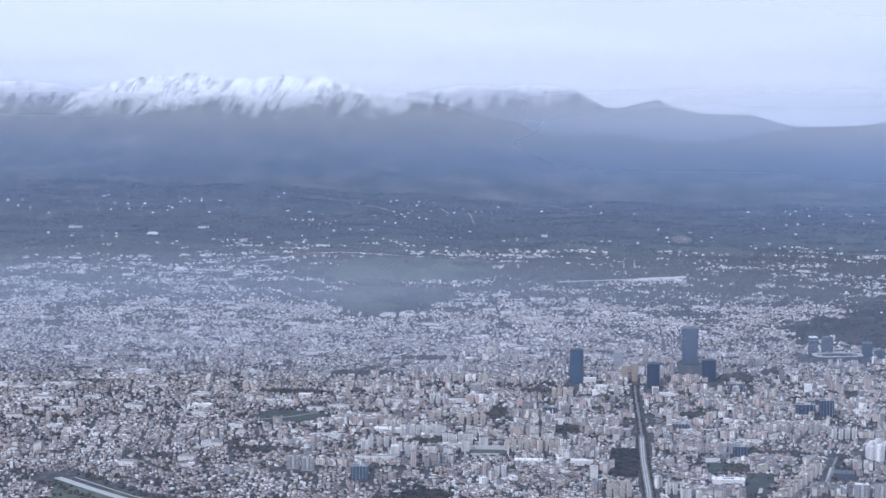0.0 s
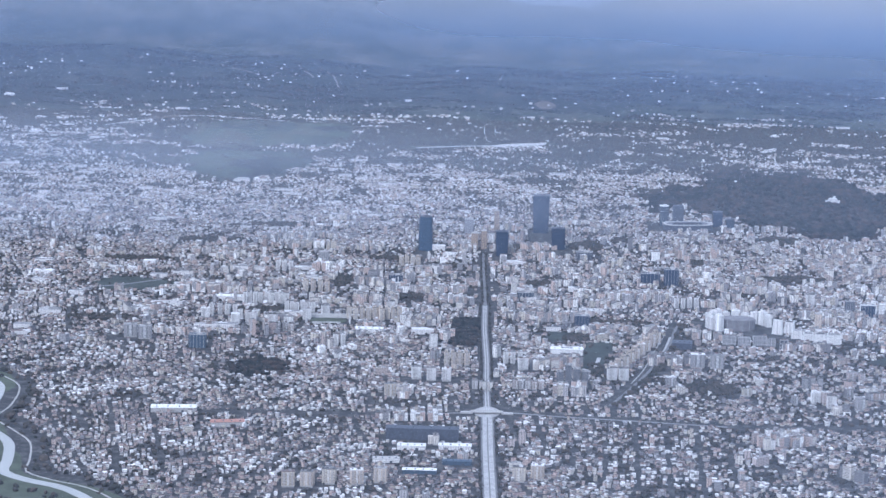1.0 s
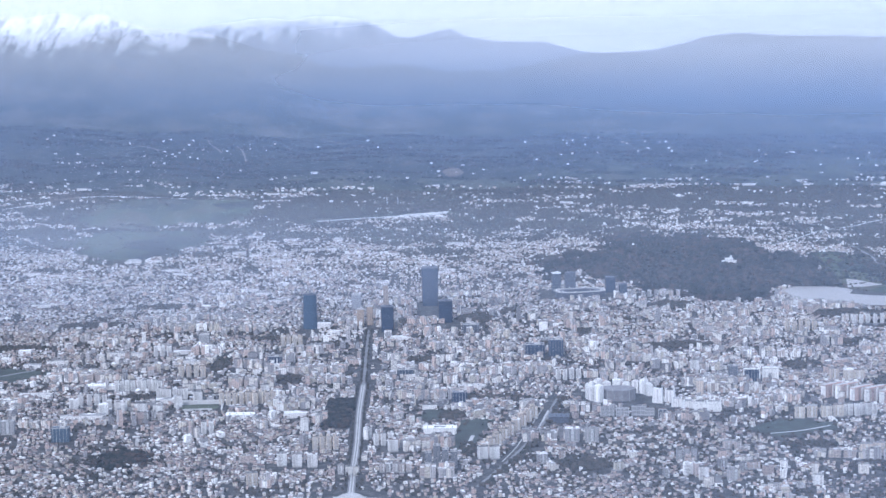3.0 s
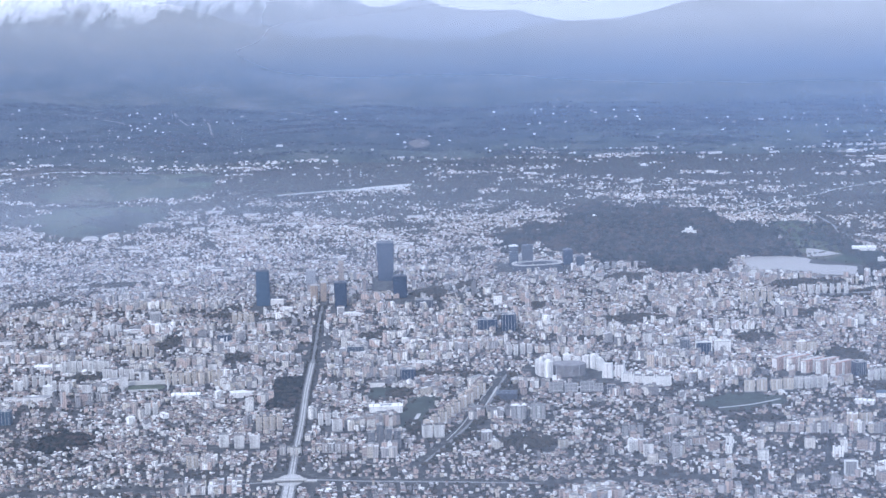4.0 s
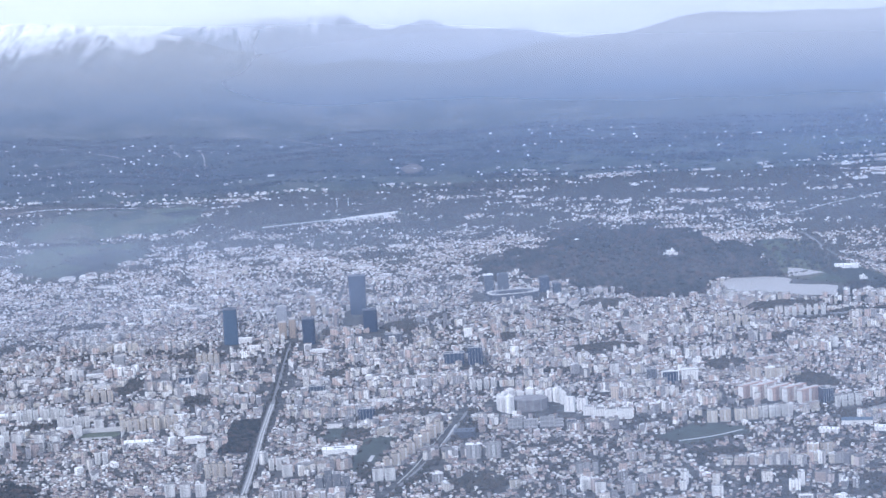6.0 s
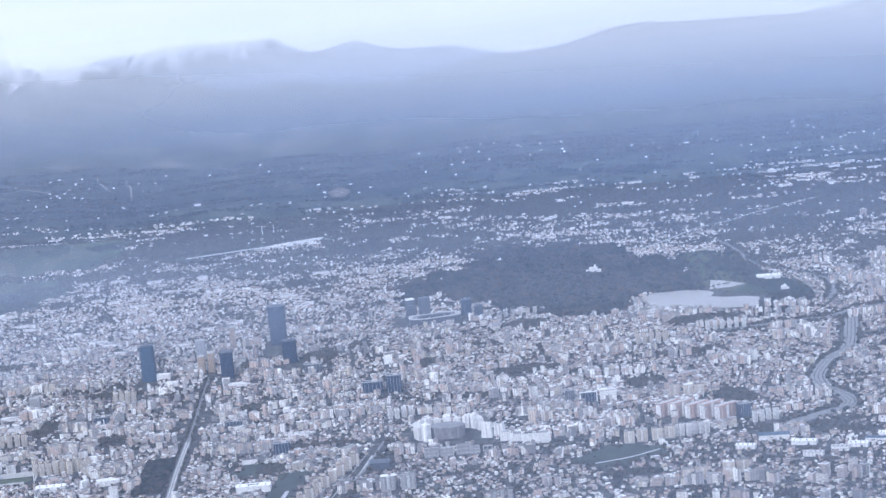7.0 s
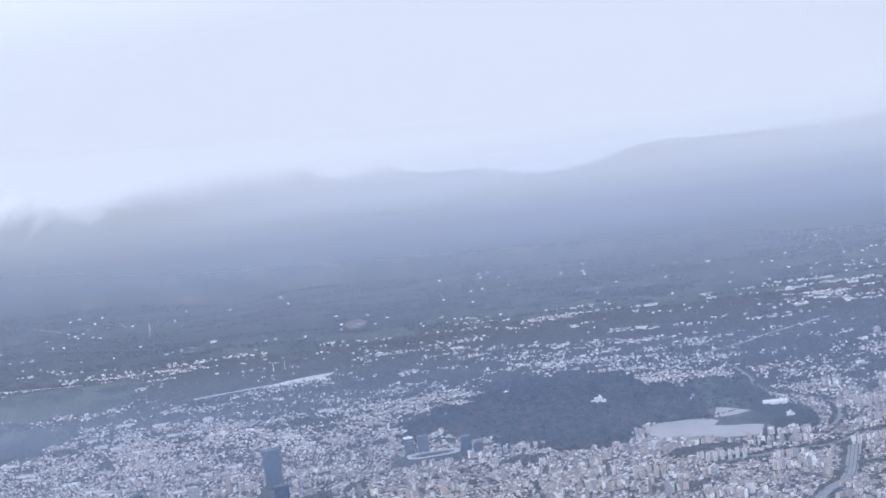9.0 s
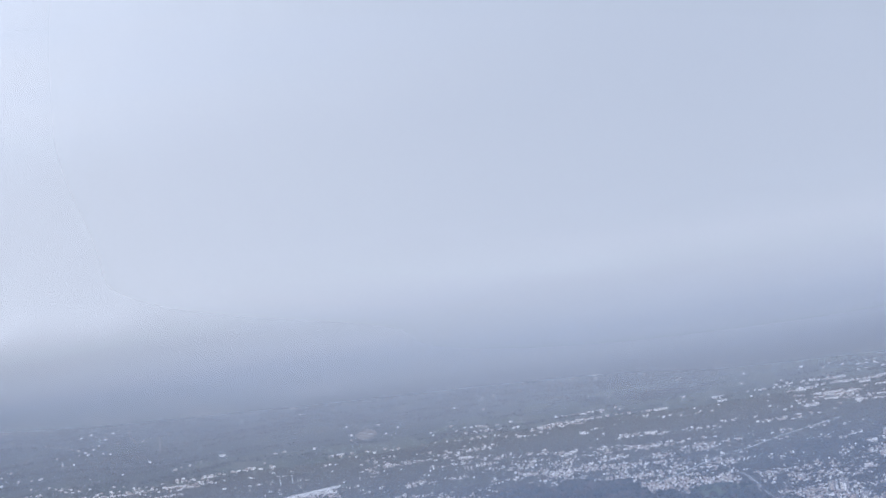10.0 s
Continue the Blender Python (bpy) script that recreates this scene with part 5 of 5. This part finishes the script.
# ---- towers and large buildings of the centre ----
def build_tower(x, y, w, d, h, glass, label, turn=0.0, grow=1.0, power=3.2, bands=10, podium=None, cap=dark_clad):
    ob = thing("office_tower", x, y, 0, turn, label, "tower")
    bm = bmesh.new()
    prism(bm, oval(w, d, 24, power), -0.3, h, grow)
    part("shaft", bm, glass, ob)
    for k in range(1, bands):
        z = h * k / bands
        g = 1 + (grow - 1) * z / h
        bm = bmesh.new()
        prism(bm, [(a * g * 1.008, b * g * 1.008) for a, b in oval(w, d, 24, power)], z, z + 0.06, 1.0)
        part("floor_band", bm, cap, ob)
    bm = bmesh.new()
    prism(bm, [(a * grow * 0.97, b * grow * 0.97) for a, b in oval(w, d, 24, power)], h - 0.02, h + 0.7, 1.0)
    crown = part("crown", bm, cap, ob, "plant storey on the roof")
    bm = bmesh.new()
    box(bm, w * 0.1, 0, h + 0.65, w * 0.35, d * 0.3, 0.6)
    part("plant_room", bm, cap, crown)
    bm = bmesh.new()
    prism(bm, oval(0.14, 0.14, 6, 2), h + 0.7, h + 2.4, 0.5)
    part("mast", bm, white_paint, crown, "thin white mast")
    if podium:
        block("podium", ob, white_walls, podium[0], podium[1], -0.3, podium[2], podium[3], podium[4], label="pale low podium wing")
    return ob


build_tower(-53, 1465, 10.4, 8.0, 24.0, blue_glass, "tall rounded tower of dark blue glass", 0, 0.90, 3.0, 12, (9.5, 0.5, 9, 5, 4.0))
build_tower(2, 1450, 8.6, 7.2, 17.2, navy_glass, "narrow dark navy glass tower beside the boulevard", 4, 1.06, 4.0, 9)
build_tower(29.5, 1557, 11.6, 9.5, 28.0, navy_glass, "tallest tower of blue glass, widening towards its top", 0, 1.12, 5.0, 13, None)
build_tower(42, 1484, 10.0, 7.5, 15.0, navy_glass, "broad dark glass tower with a low annexe", 6, 1.0, 4.5, 8)
build_tower(-24, 1527, 7.0, 5.0, 13.4, grey_walls, "plain grey hotel slab above the square", 0, 1.0, 8.0, 9, None, concrete)
build_tower(-18, 1474, 5.0, 4.5, 11.5, brown_walls, "brown clad tower at the boulevard's end", 0, 1.0, 8.0, 8, None, concrete)
build_tower(-11.5, 1476, 4.6, 4.5, 13.0, brown_walls, "taller brown clad tower at the boulevard's end", 0, 1.0, 8.0, 9, None, concrete)
build_tower(-4, 1560, 4.0, 4.0, 15.0, brown_walls, "slim brown tower behind the square", 0, 1.0, 8.0, 9, None, concrete)
build_tower(125.5, 1604, 7.0, 5.5, 15.5, grey_glass, "grey glass tower at the arena's corner", 10, 1.0, 6.0, 8, None, white_paint)
build_tower(136, 1600, 8.0, 6.5, 16.2, dark_clad, "dark square tower rising from the arena", 10, 1.0, 9.0, 8)
build_tower(167, 1605, 7.5, 6.0, 11.5, navy_glass, "dark glass block below the park hill", 8, 1.0, 7.0, 7)
build_tower(176, 1592, 6.0, 5.0, 8.0, grey_glass, "lower grey glass block below the park hill", 8, 1.0, 7.0, 5)


hall_panels = plain("grey_wall_panels", (0.20, 0.195, 0.205), 0.8, 0.35, 0.35)
pink_walls = facade("pink_render", [(0.0, (0.52, 0.40, 0.36)), (0.35, (0.58, 0.50, 0.45)), (0.7, (0.50, 0.38, 0.34))], False)


def build_office(x, y, w, d, h, skin, label, turn=0.0, frame_mat=None, bays=5):
    """A boxy office: body, roof rim, upright fins, plant box, and a white portal where it has one."""
    ob = thing("office_block", x, y, 0, turn, label, "office block")
    block("body", ob, skin, 0, 0, -0.3, w, d, h + 0.3, 0, 1.0, 0.08)
    bm = bmesh.new()
    for u, v, a, b in ((0, d / 2 - 0.1, w, 0.2), (0, -d / 2 + 0.1, w, 0.2), (w / 2 - 0.1, 0, 0.2, d), (-w / 2 + 0.1, 0, 0.2, d)):
        box(bm, u, v, h, a, b, 0.35)
    part("roof_rim", bm, concrete, ob)
    block("plant_room", ob, concrete, w * 0.12, 0, h, w * 0.3, d * 0.35, 0.8)
    for k in range(bays):
        block("fin", ob, concrete, (k + 0.5) / bays * w - w / 2, -d / 2 - 0.05, 0, 0.14, 0.2, h * 0.97)
    if frame_mat:
        bm = bmesh.new()
        for u in (-w / 2 - 0.3, w / 2 + 0.3):
            box(bm, u, -d / 2 + 0.4, -0.3, 0.6, 1.6, h + 1.0)
        box(bm, 0, -d / 2 + 0.4, h + 0.36, w + 1.2, 1.6, 0.4)
        part("portal", bm, frame_mat, ob, "bright white frame round the block")
    return ob


build_office(102, 1356, 12.5, 7, 7.4, navy_glass, "low dark glass office block with pale fins")
build_office(115.5, 1354, 9.5, 7, 10.8, navy_glass, "dark cubic office block beside a lower one")
build_office(220, 1268, 5.5, 6, 9.2, dark_clad, "dark narrow office block")
build_office(230.5, 1266, 9.0, 7, 7.4, navy_glass, "glass office block in a white portal frame", 0, white_paint)
build_office(242, 1267, 8.5, 8, 7.8, white_walls, "white-framed grey office block", 0, white_paint, 4)
build_office(-162, 1128, 9.4, 5.5, 7.6, blue_sheet, "block wrapped in blue sheeting")
build_office(-31, 1147, 4.4, 4.4, 6.4, white_walls, "bright white cubic building")
build_office(54, 1215, 9, 5, 6.4, navy_glass, "small dark glass office block")
build_office(20, 1290, 10, 5, 5.0, grey_glass, "grey glass office block by the boulevard")
build_office(60, 1440, 12, 7, 6.0, dark_clad, "low dark government block")
build_office(267, 990, 5.2, 4.4, 5.8, grey_walls, "chequered grey and white block", 0, white_paint, 6)
build_office(-65, 1330, 9, 5, 6.5, navy_glass, "twin dark office block on the west side")
build_office(-120, 1405, 7, 5, 7.5, grey_walls, "grey office block on the west side")
for k in range(4):
    build_office(39.5 + 4.3 * k, 1058 + 2.0 * (k % 2), 3.6, 4.4, 8.5 + 1.6 * ((k * 2) % 3), dark_clad, "striped white and grey high-rise of a stepped group", 0, None, 6)
for k in range(5):
    h = 7.4 + 0.7 * (k % 2)
    x, y = 272 + 7.6 * k, 1221 - 4.6 * k
    ob = thing("terrace_block", x, y, 0, 38, "long pinkish slab with a pale roof and red-brown edge", "apartment block", "stepped pink slabs")
    block("body", ob, pink_walls, 0, 0, -0.3, 15, 4.6, h)
    for s in range(4):
        block("stair_tower", ob, white_walls if s % 2 else pink_walls, -5.6 + 3.7 * s, -2.4, -0.3, 1.5, 0.8, h + 0.2)
    block("end_bay", ob, white_walls, -7.6, 0, -0.3, 0.7, 3.4, h - 0.6)
    block("roof", ob, concrete, 0, 0, h - 0.3, 15.3, 4.9, 0.28, label="pale flat roof")
    block("roof_edge", ob, red_roof, 0, -2.0, h - 0.04, 15.4, 1.0, 0.22, label="red-brown roof edge")
build_office(311, 1198, 6.5, 7, 8.0, navy_glass, "dark glass block closing a row of pink slabs", 12)


def build_hall(x, y, w, d, h, walls, roof, label, turn=0.0, lights=4):
    """A long hall: walls, shallow pitched roof, rooflights, loading doors."""
    ob = thing("hall", x, y, 0, turn, label, "hall", "long halls near the junction")
    block("wall_shell", ob, walls, 0, 0, -0.3, w, d, h + 0.3)
    bm = bmesh.new()
    a, b = w / 2 + 0.2, d / 2 + 0.2
    v = [bm.verts.new(p) for p in ((-a, -b, h), (a, -b, h), (a, b, h), (-a, b, h), (-a, 0, h + d * 0.13), (a, 0, h + d * 0.13))]
    for f in ((0, 1, 5, 4), (2, 3, 4, 5), (1, 2, 5), (3, 0, 4), (3, 2, 1, 0)):
        bm.faces.new([v[i] for i in f])
    cover = part("roof", bm, roof, ob)
    for k in range(lights):
        block("rooflight", cover, grey_glass, (k + 0.5) / lights * w - w / 2, -d * 0.24, h + d * 0.045, 0.5, d * 0.3, 0.28)
    block("loading_door", ob, dark_clad, w * 0.2, -d / 2 - 0.02, -0.2, 1.2, 0.12, h * 0.6)
    return ob


build_hall(-30, 929, 13, 5, 2.0, white_walls, white_paint, "long white-roofed hall near the junction")
build_hall(-10, 931, 15, 5, 2.0, white_walls, white_paint, "long white-roofed hall beside the boulevard")
build_hall(-24, 889, 15, 4, 1.8, blue_sheet, white_paint, "narrow white-roofed hall with blue walls")
build_hall(-8, 905, 13, 4, 1.8, blue_sheet, blue_sheet, "narrow blue-roofed hall beside the boulevard")
build_hall(-40, 906, 12, 4, 1.8, white_walls, concrete, "plain grey-roofed hall near the junction")
build_hall(-26, 947, 34, 6, 5.5, dark_clad, dark_clad, "large dark hall behind the white roofs")
low_hall = build_hall(44, 1136, 18, 7, 3.6, white_walls, white_paint, "white-roofed hall on open land")
block("roof_light_strip", low_hall, dark_clad, 0, -1.4, 4.05, 6.5, 0.9, 0.25, label="dark long rooflight")
build_hall(-150, 985, 22, 7, 2.4, concrete, white_paint, "white-roofed depot near the river", 6)
build_hall(-120, 960, 16, 6, 2.4, concrete, red_roof, "red-roofed depot near the river", 12)
build_hall(-160, 1265, 26, 6, 2.6, white_walls, white_paint, "long pale hall across the grass")
build_hall(-200, 1240, 20, 6, 2.6, white_walls, concrete, "long pale hall across the grass")
build_hall(-70, 1180, 16, 6, 2.6, white_walls, white_paint, "white-roofed hall among blocks")
build_hall(318, 1142, 16, 7, 3.0, white_walls, blue_sheet, "hall with a pale and blue roof", -8)
for x, y, w, roof in ((331, 1126, 13, white_paint), (346, 1107, 9, concrete), (356, 1111, 10, white_paint), (367, 1118, 11, blue_sheet), (376, 1126, 12, white_paint), (331, 1101, 10, concrete), (384, 1157, 14, concrete), (301, 1128, 10, white_paint)):
    build_hall(x, y, w, 5, 2.2, white_walls, roof, "low workshop hall with a shallow pale roof", -22)
build_hall(400, 1640, 18, 8, 2.5, white_walls, white_paint, "pale hall beside the highway", -10)
build_hall(110, 1162, 11, 9, 3.4, dark_clad, dark_clad, "dark flat hall beside the sidings", -6)
build_hall(60, 1250, 14, 6, 3.0, white_walls, concrete, "broad low hall among the blocks")


def build_crescent():
    """The pale crescent of flats behind a round grey hall."""
    ob = thing("crescent_of_flats", 148, 1222, 0, 0, "curved row of tall cream and white flats", "flats")
    for k in range(12):
        a = radians(226 - 19.0 * k)
        x, y = 18.5 * math.cos(a), 16 * math.sin(a) + 1
        h = (9.2, 7.4, 8.6, 6.8, 8.0)[k % 5] - 1.0 * math.sin(a)
        block("segment", ob, white_walls, x, y, -0.3, 4.4, 3.2, h, math.degrees(a) + 90)
        block("top_storey", ob, white_walls, x, y, h - 0.35, 2.0 + 0.5 * (k % 3), 1.8, 0.8, math.degrees(a) + 90)
    hall = thing("round_hall", 146.5, 1219, 0, 0, "many-sided grey hall with a flat roof", "hall")
    bm = bmesh.new()
    prism(bm, oval(21, 16, 14, 2), -0.3, 6.4)
    part("drum", bm, hall_panels, hall)
    bm = bmesh.new()
    prism(bm, oval(20, 15, 14, 2), 6.35, 6.7, 0.9)
    prism(bm, oval(11, 8.5, 14, 2), 6.65, 7.1, 0.8)
    part("roof", bm, hall_panels, hall, "flat grey stepped roof")
    for k in range(14):
        a = 2 * math.pi * k / 14
        block("rib", hall, grey_walls, 10.55 * math.cos(a), 8.05 * math.sin(a), -0.3, 0.35, 0.35, 6.6, math.degrees(a))


def build_frame_block(x, y, w, h, dark, label, turn=0.0):
    """A block whose white concrete frame stands clear of darker infill panels."""
    ob = thing("frame_block", x, y, 0, turn, label, "apartment block", "framed blocks before the round hall")
    block("body", ob, dark, 0, 0, -0.3, w - 0.3, 3.0, h)
    n = max(2, round(w / 2.2))
    for k in range(n + 1):
        block("column", ob, concrete_strip, -w / 2 + w * k / n, -1.6, -0.3, 0.28, 0.3, h + 0.3)
    for z in np.linspace(1.2, h, 3):
        block("beam", ob, concrete_strip, 0, -1.6, float(z) - 0.3, w, 0.26, 0.24)
    block("roof", ob, own_roofs, 0, 0, h - 0.3, w, 3.3, 0.2)
    return ob


for x, y, w, h in ((137.5, 1174, 7.5, 5.6), (146, 1173, 7.0, 5.0), (155, 1174, 7.5, 5.8), (161.5, 1173.5, 4.5, 4.6)):
    build_frame_block(x, y, w, h, grey_walls, "grey block in a white concrete frame")
build_frame_block(168, 1167, 4.6, 5.4, dark_clad, "dark open-fronted block in a white frame")


def build_leaning_slab(x, y, w, h, turn, label):
    """A white slab whose end walls splay outwards at the foot."""
    ob = thing("white_slab", x, y, 0, turn, label, "apartment block", "white slabs beside the crescent")
    block("body", ob, white_walls, 0, 0, -0.3, w, 2.8, h)
    for side in (-1, 1):
        bm = bmesh.new()
        ring = [(side * (w / 2 - 0.2), -1.5), (side * (w / 2 + 0.9), -1.5), (side * (w / 2 + 0.9), 1.5), (side * (w / 2 - 0.2), 1.5)]
        low = [bm.verts.new((a, b, -0.3)) for a, b in ring]
        top = [bm.verts.new((side * (w / 2 - 0.2) if k in (0, 3) else side * (w / 2 + 0.15), b, h + 0.2)) for k, (a, b) in enumerate(ring)]
        for k in range(4):
            bm.faces.new((low[k], low[(k + 1) % 4], top[(k + 1) % 4], top[k]))
        bm.faces.new(top)
        bmesh.ops.recalc_face_normals(bm, faces=bm.faces[:])
        part("end_wall", bm, white_paint, ob, "bright splayed end wall")
    block("roof", ob, own_roofs, 0, 0, h - 0.3, w + 0.1, 2.9, 0.2)
    return ob


for x, y, w, h, turn in ((169, 1207, 4.5, 8.6, -20), (176, 1207, 4.5, 8.0, -24), (179, 1196, 5.0, 5.2, -4), (185, 1192, 5.0, 4.6, 0), (191, 1186, 5.5, 5.6, -6), (198.5, 1183, 7.5, 6.2, 0)):
    build_leaning_slab(x, y, w, h, turn, "white slab of flats with splayed end walls")
build_tower(195.5, 1228, 4.2, 4.0, 8.6, tan_walls, "slim beige tower of flats", 0, 1.0, 8.0, 8, None, concrete)


def build_sports_ground(x, y):
    ob = thing("sports_ground", x, y, 0, 4, "small sports ground with pale stands among trees", "stadium")
    bm = bmesh.new()
    prism(bm, oval(22, 15, 28, 2.6), 0.0, 0.25)
    part("pitch", bm, bank_grass, ob, "dull green pitch")
    for u, v, w, d, h in ((0, 8.6, 22, 2.2, 2.6), (-1, -8.8, 17, 1.6, 1.6), (-12.4, 0, 1.8, 12, 1.8), (12.4, 1, 1.8, 11, 1.6)):
        bm = bmesh.new()
        for k in range(3):
            box(bm, u + math.copysign(k * w * 0.2, u) * (abs(u) > 5), v + math.copysign(k * d * 0.2, v) * (abs(v) > 5), -0.2, w if abs(u) < 5 else w * 0.3, d * 0.3 if abs(u) < 5 else d, h * (k + 1) / 3)
        part("stand", bm, concrete_strip, ob)
    for u, v in ((-13, 9), (13, 9), (-13, -9), (13, -9)):
        block("light_mast", ob, white_paint, u, v, 0, 0.35, 0.35, 6.0)


build_sports_ground(-97, 1209)


build_crescent()


def build_arena():
    ob = thing("arena", 143, 1588, 0, 12, "low dark arena with a broad white roof rim", "arena")
    for name, outer, hole, z0, z1, mat in (("stand", 38, 24, -0.3, 4.6, dark_clad), ("roof_rim", 39, 33, 4.6, 5.0, concrete)):
        bm = bmesh.new()
        o, i = oval(outer, outer * 0.55, 36, 3.5), oval(hole, hole * 0.5, 36, 3.0)
        rows = [[bm.verts.new((x, y, z)) for x, y in r] for r, z in ((o, z0), (o, z1), (i, z1), (i, z0))]
        for a in range(4):
            for k in range(36):
                bm.faces.new((rows[a][k], rows[a][(k + 1) % 36], rows[(a + 1) % 4][(k + 1) % 36], rows[(a + 1) % 4][k]))
        part(name, bm, mat, ob)
    bm = bmesh.new()
    prism(bm, oval(25, 12.5, 36, 3.0), 0.0, 0.25)
    part("pitch", bm, grass, ob, "green playing field")
    for k in range(10):
        a = 2 * math.pi * k / 10
        block("roof_mast", ob, white_paint, 18.4 * math.cos(a), 10.0 * math.sin(a), 0, 0.3, 0.3, 6.2)


build_arena()


def build_palace(x, y, label, w, wings, h):
    ob = thing("palace", x, y, float(lift(x, y)), 0, label, "palace")
    block("main_wing", ob, white_walls, 0, 0, -0.5, w, w * 0.5, h)
    block("roof", ob, white_paint, 0, 0, h - 0.5, w + 0.4, w * 0.5 + 0.4, 0.3)
    for s in wings:
        block("side_wing", ob, white_walls, s * (w * 0.5 + w * 0.2), -w * 0.1, -0.5, w * 0.42, w * 0.4, h * 0.62)
        block("side_roof", ob, white_paint, s * (w * 0.5 + w * 0.2), -w * 0.1, h * 0.62 - 0.5, w * 0.44, w * 0.42, 0.2)
    block("tower", ob, white_paint, w * 0.2, 0, h - 0.3, w * 0.25, w * 0.25, h * 0.4)
    return ob


build_palace(273, 1724, "bright white palace alone in the wooded park", 6.5, (-1, 1), 4.6)
build_palace(200, 1824, "long pale pavilion on the wooded hill", 7.0, (-1, 1), 2.6)
build_palace(402, 1585, "white twin-domed pavilion near the lake", 4.0, (1,), 3.2)


def build_junction():
    """The unfinished crossing: a pale round plate with kerbs, bridge deck and piers."""
    ob = thing("flyover", 3, 1000, 0, 0, "pale concrete crossing with a low bridge deck", "flyover")
    bm = bmesh.new()
    prism(bm, oval(13, 21, 32, 2), 0.0, 0.26)
    part("plate", bm, pale_road, ob, "pale paved round plate")
    block("deck", ob, concrete, 0, -3, 1.0, 16, 3.0, 0.3)
    for s in (-1, 1):
        block("ramp", ob, concrete, s * 10, -3, 0.2, 6, 3.0, 0.7)
        block("parapet", ob, concrete, 0, -3 + s * 1.45, 1.3, 16, 0.12, 0.3)
        for k in (-1, 1):
            block("pier", ob, concrete, k * 4, -3 + s * 0.9, 0.2, 0.5, 0.5, 0.85)
    return ob


build_junction()


def build_mill(x, y):
    """Far slim chimneys on the plain."""
    ob = thing("chimney_stack", x, y, float(lift(x, y)), 0, "slim white chimney on the far plain", "chimney", "chimneys on the plain")
    bm = bmesh.new()
    prism(bm, oval(0.7, 0.7, 10, 2), -0.5, 10, 0.6)
    part("shaft", bm, white_paint, ob)
    bm = bmesh.new()
    prism(bm, oval(0.56, 0.56, 10, 2), 8.2, 8.8, 0.98)
    part("band", bm, red_roof, ob, "red-brown band")


build_mill(-30, 2190)
build_mill(-19, 2200)
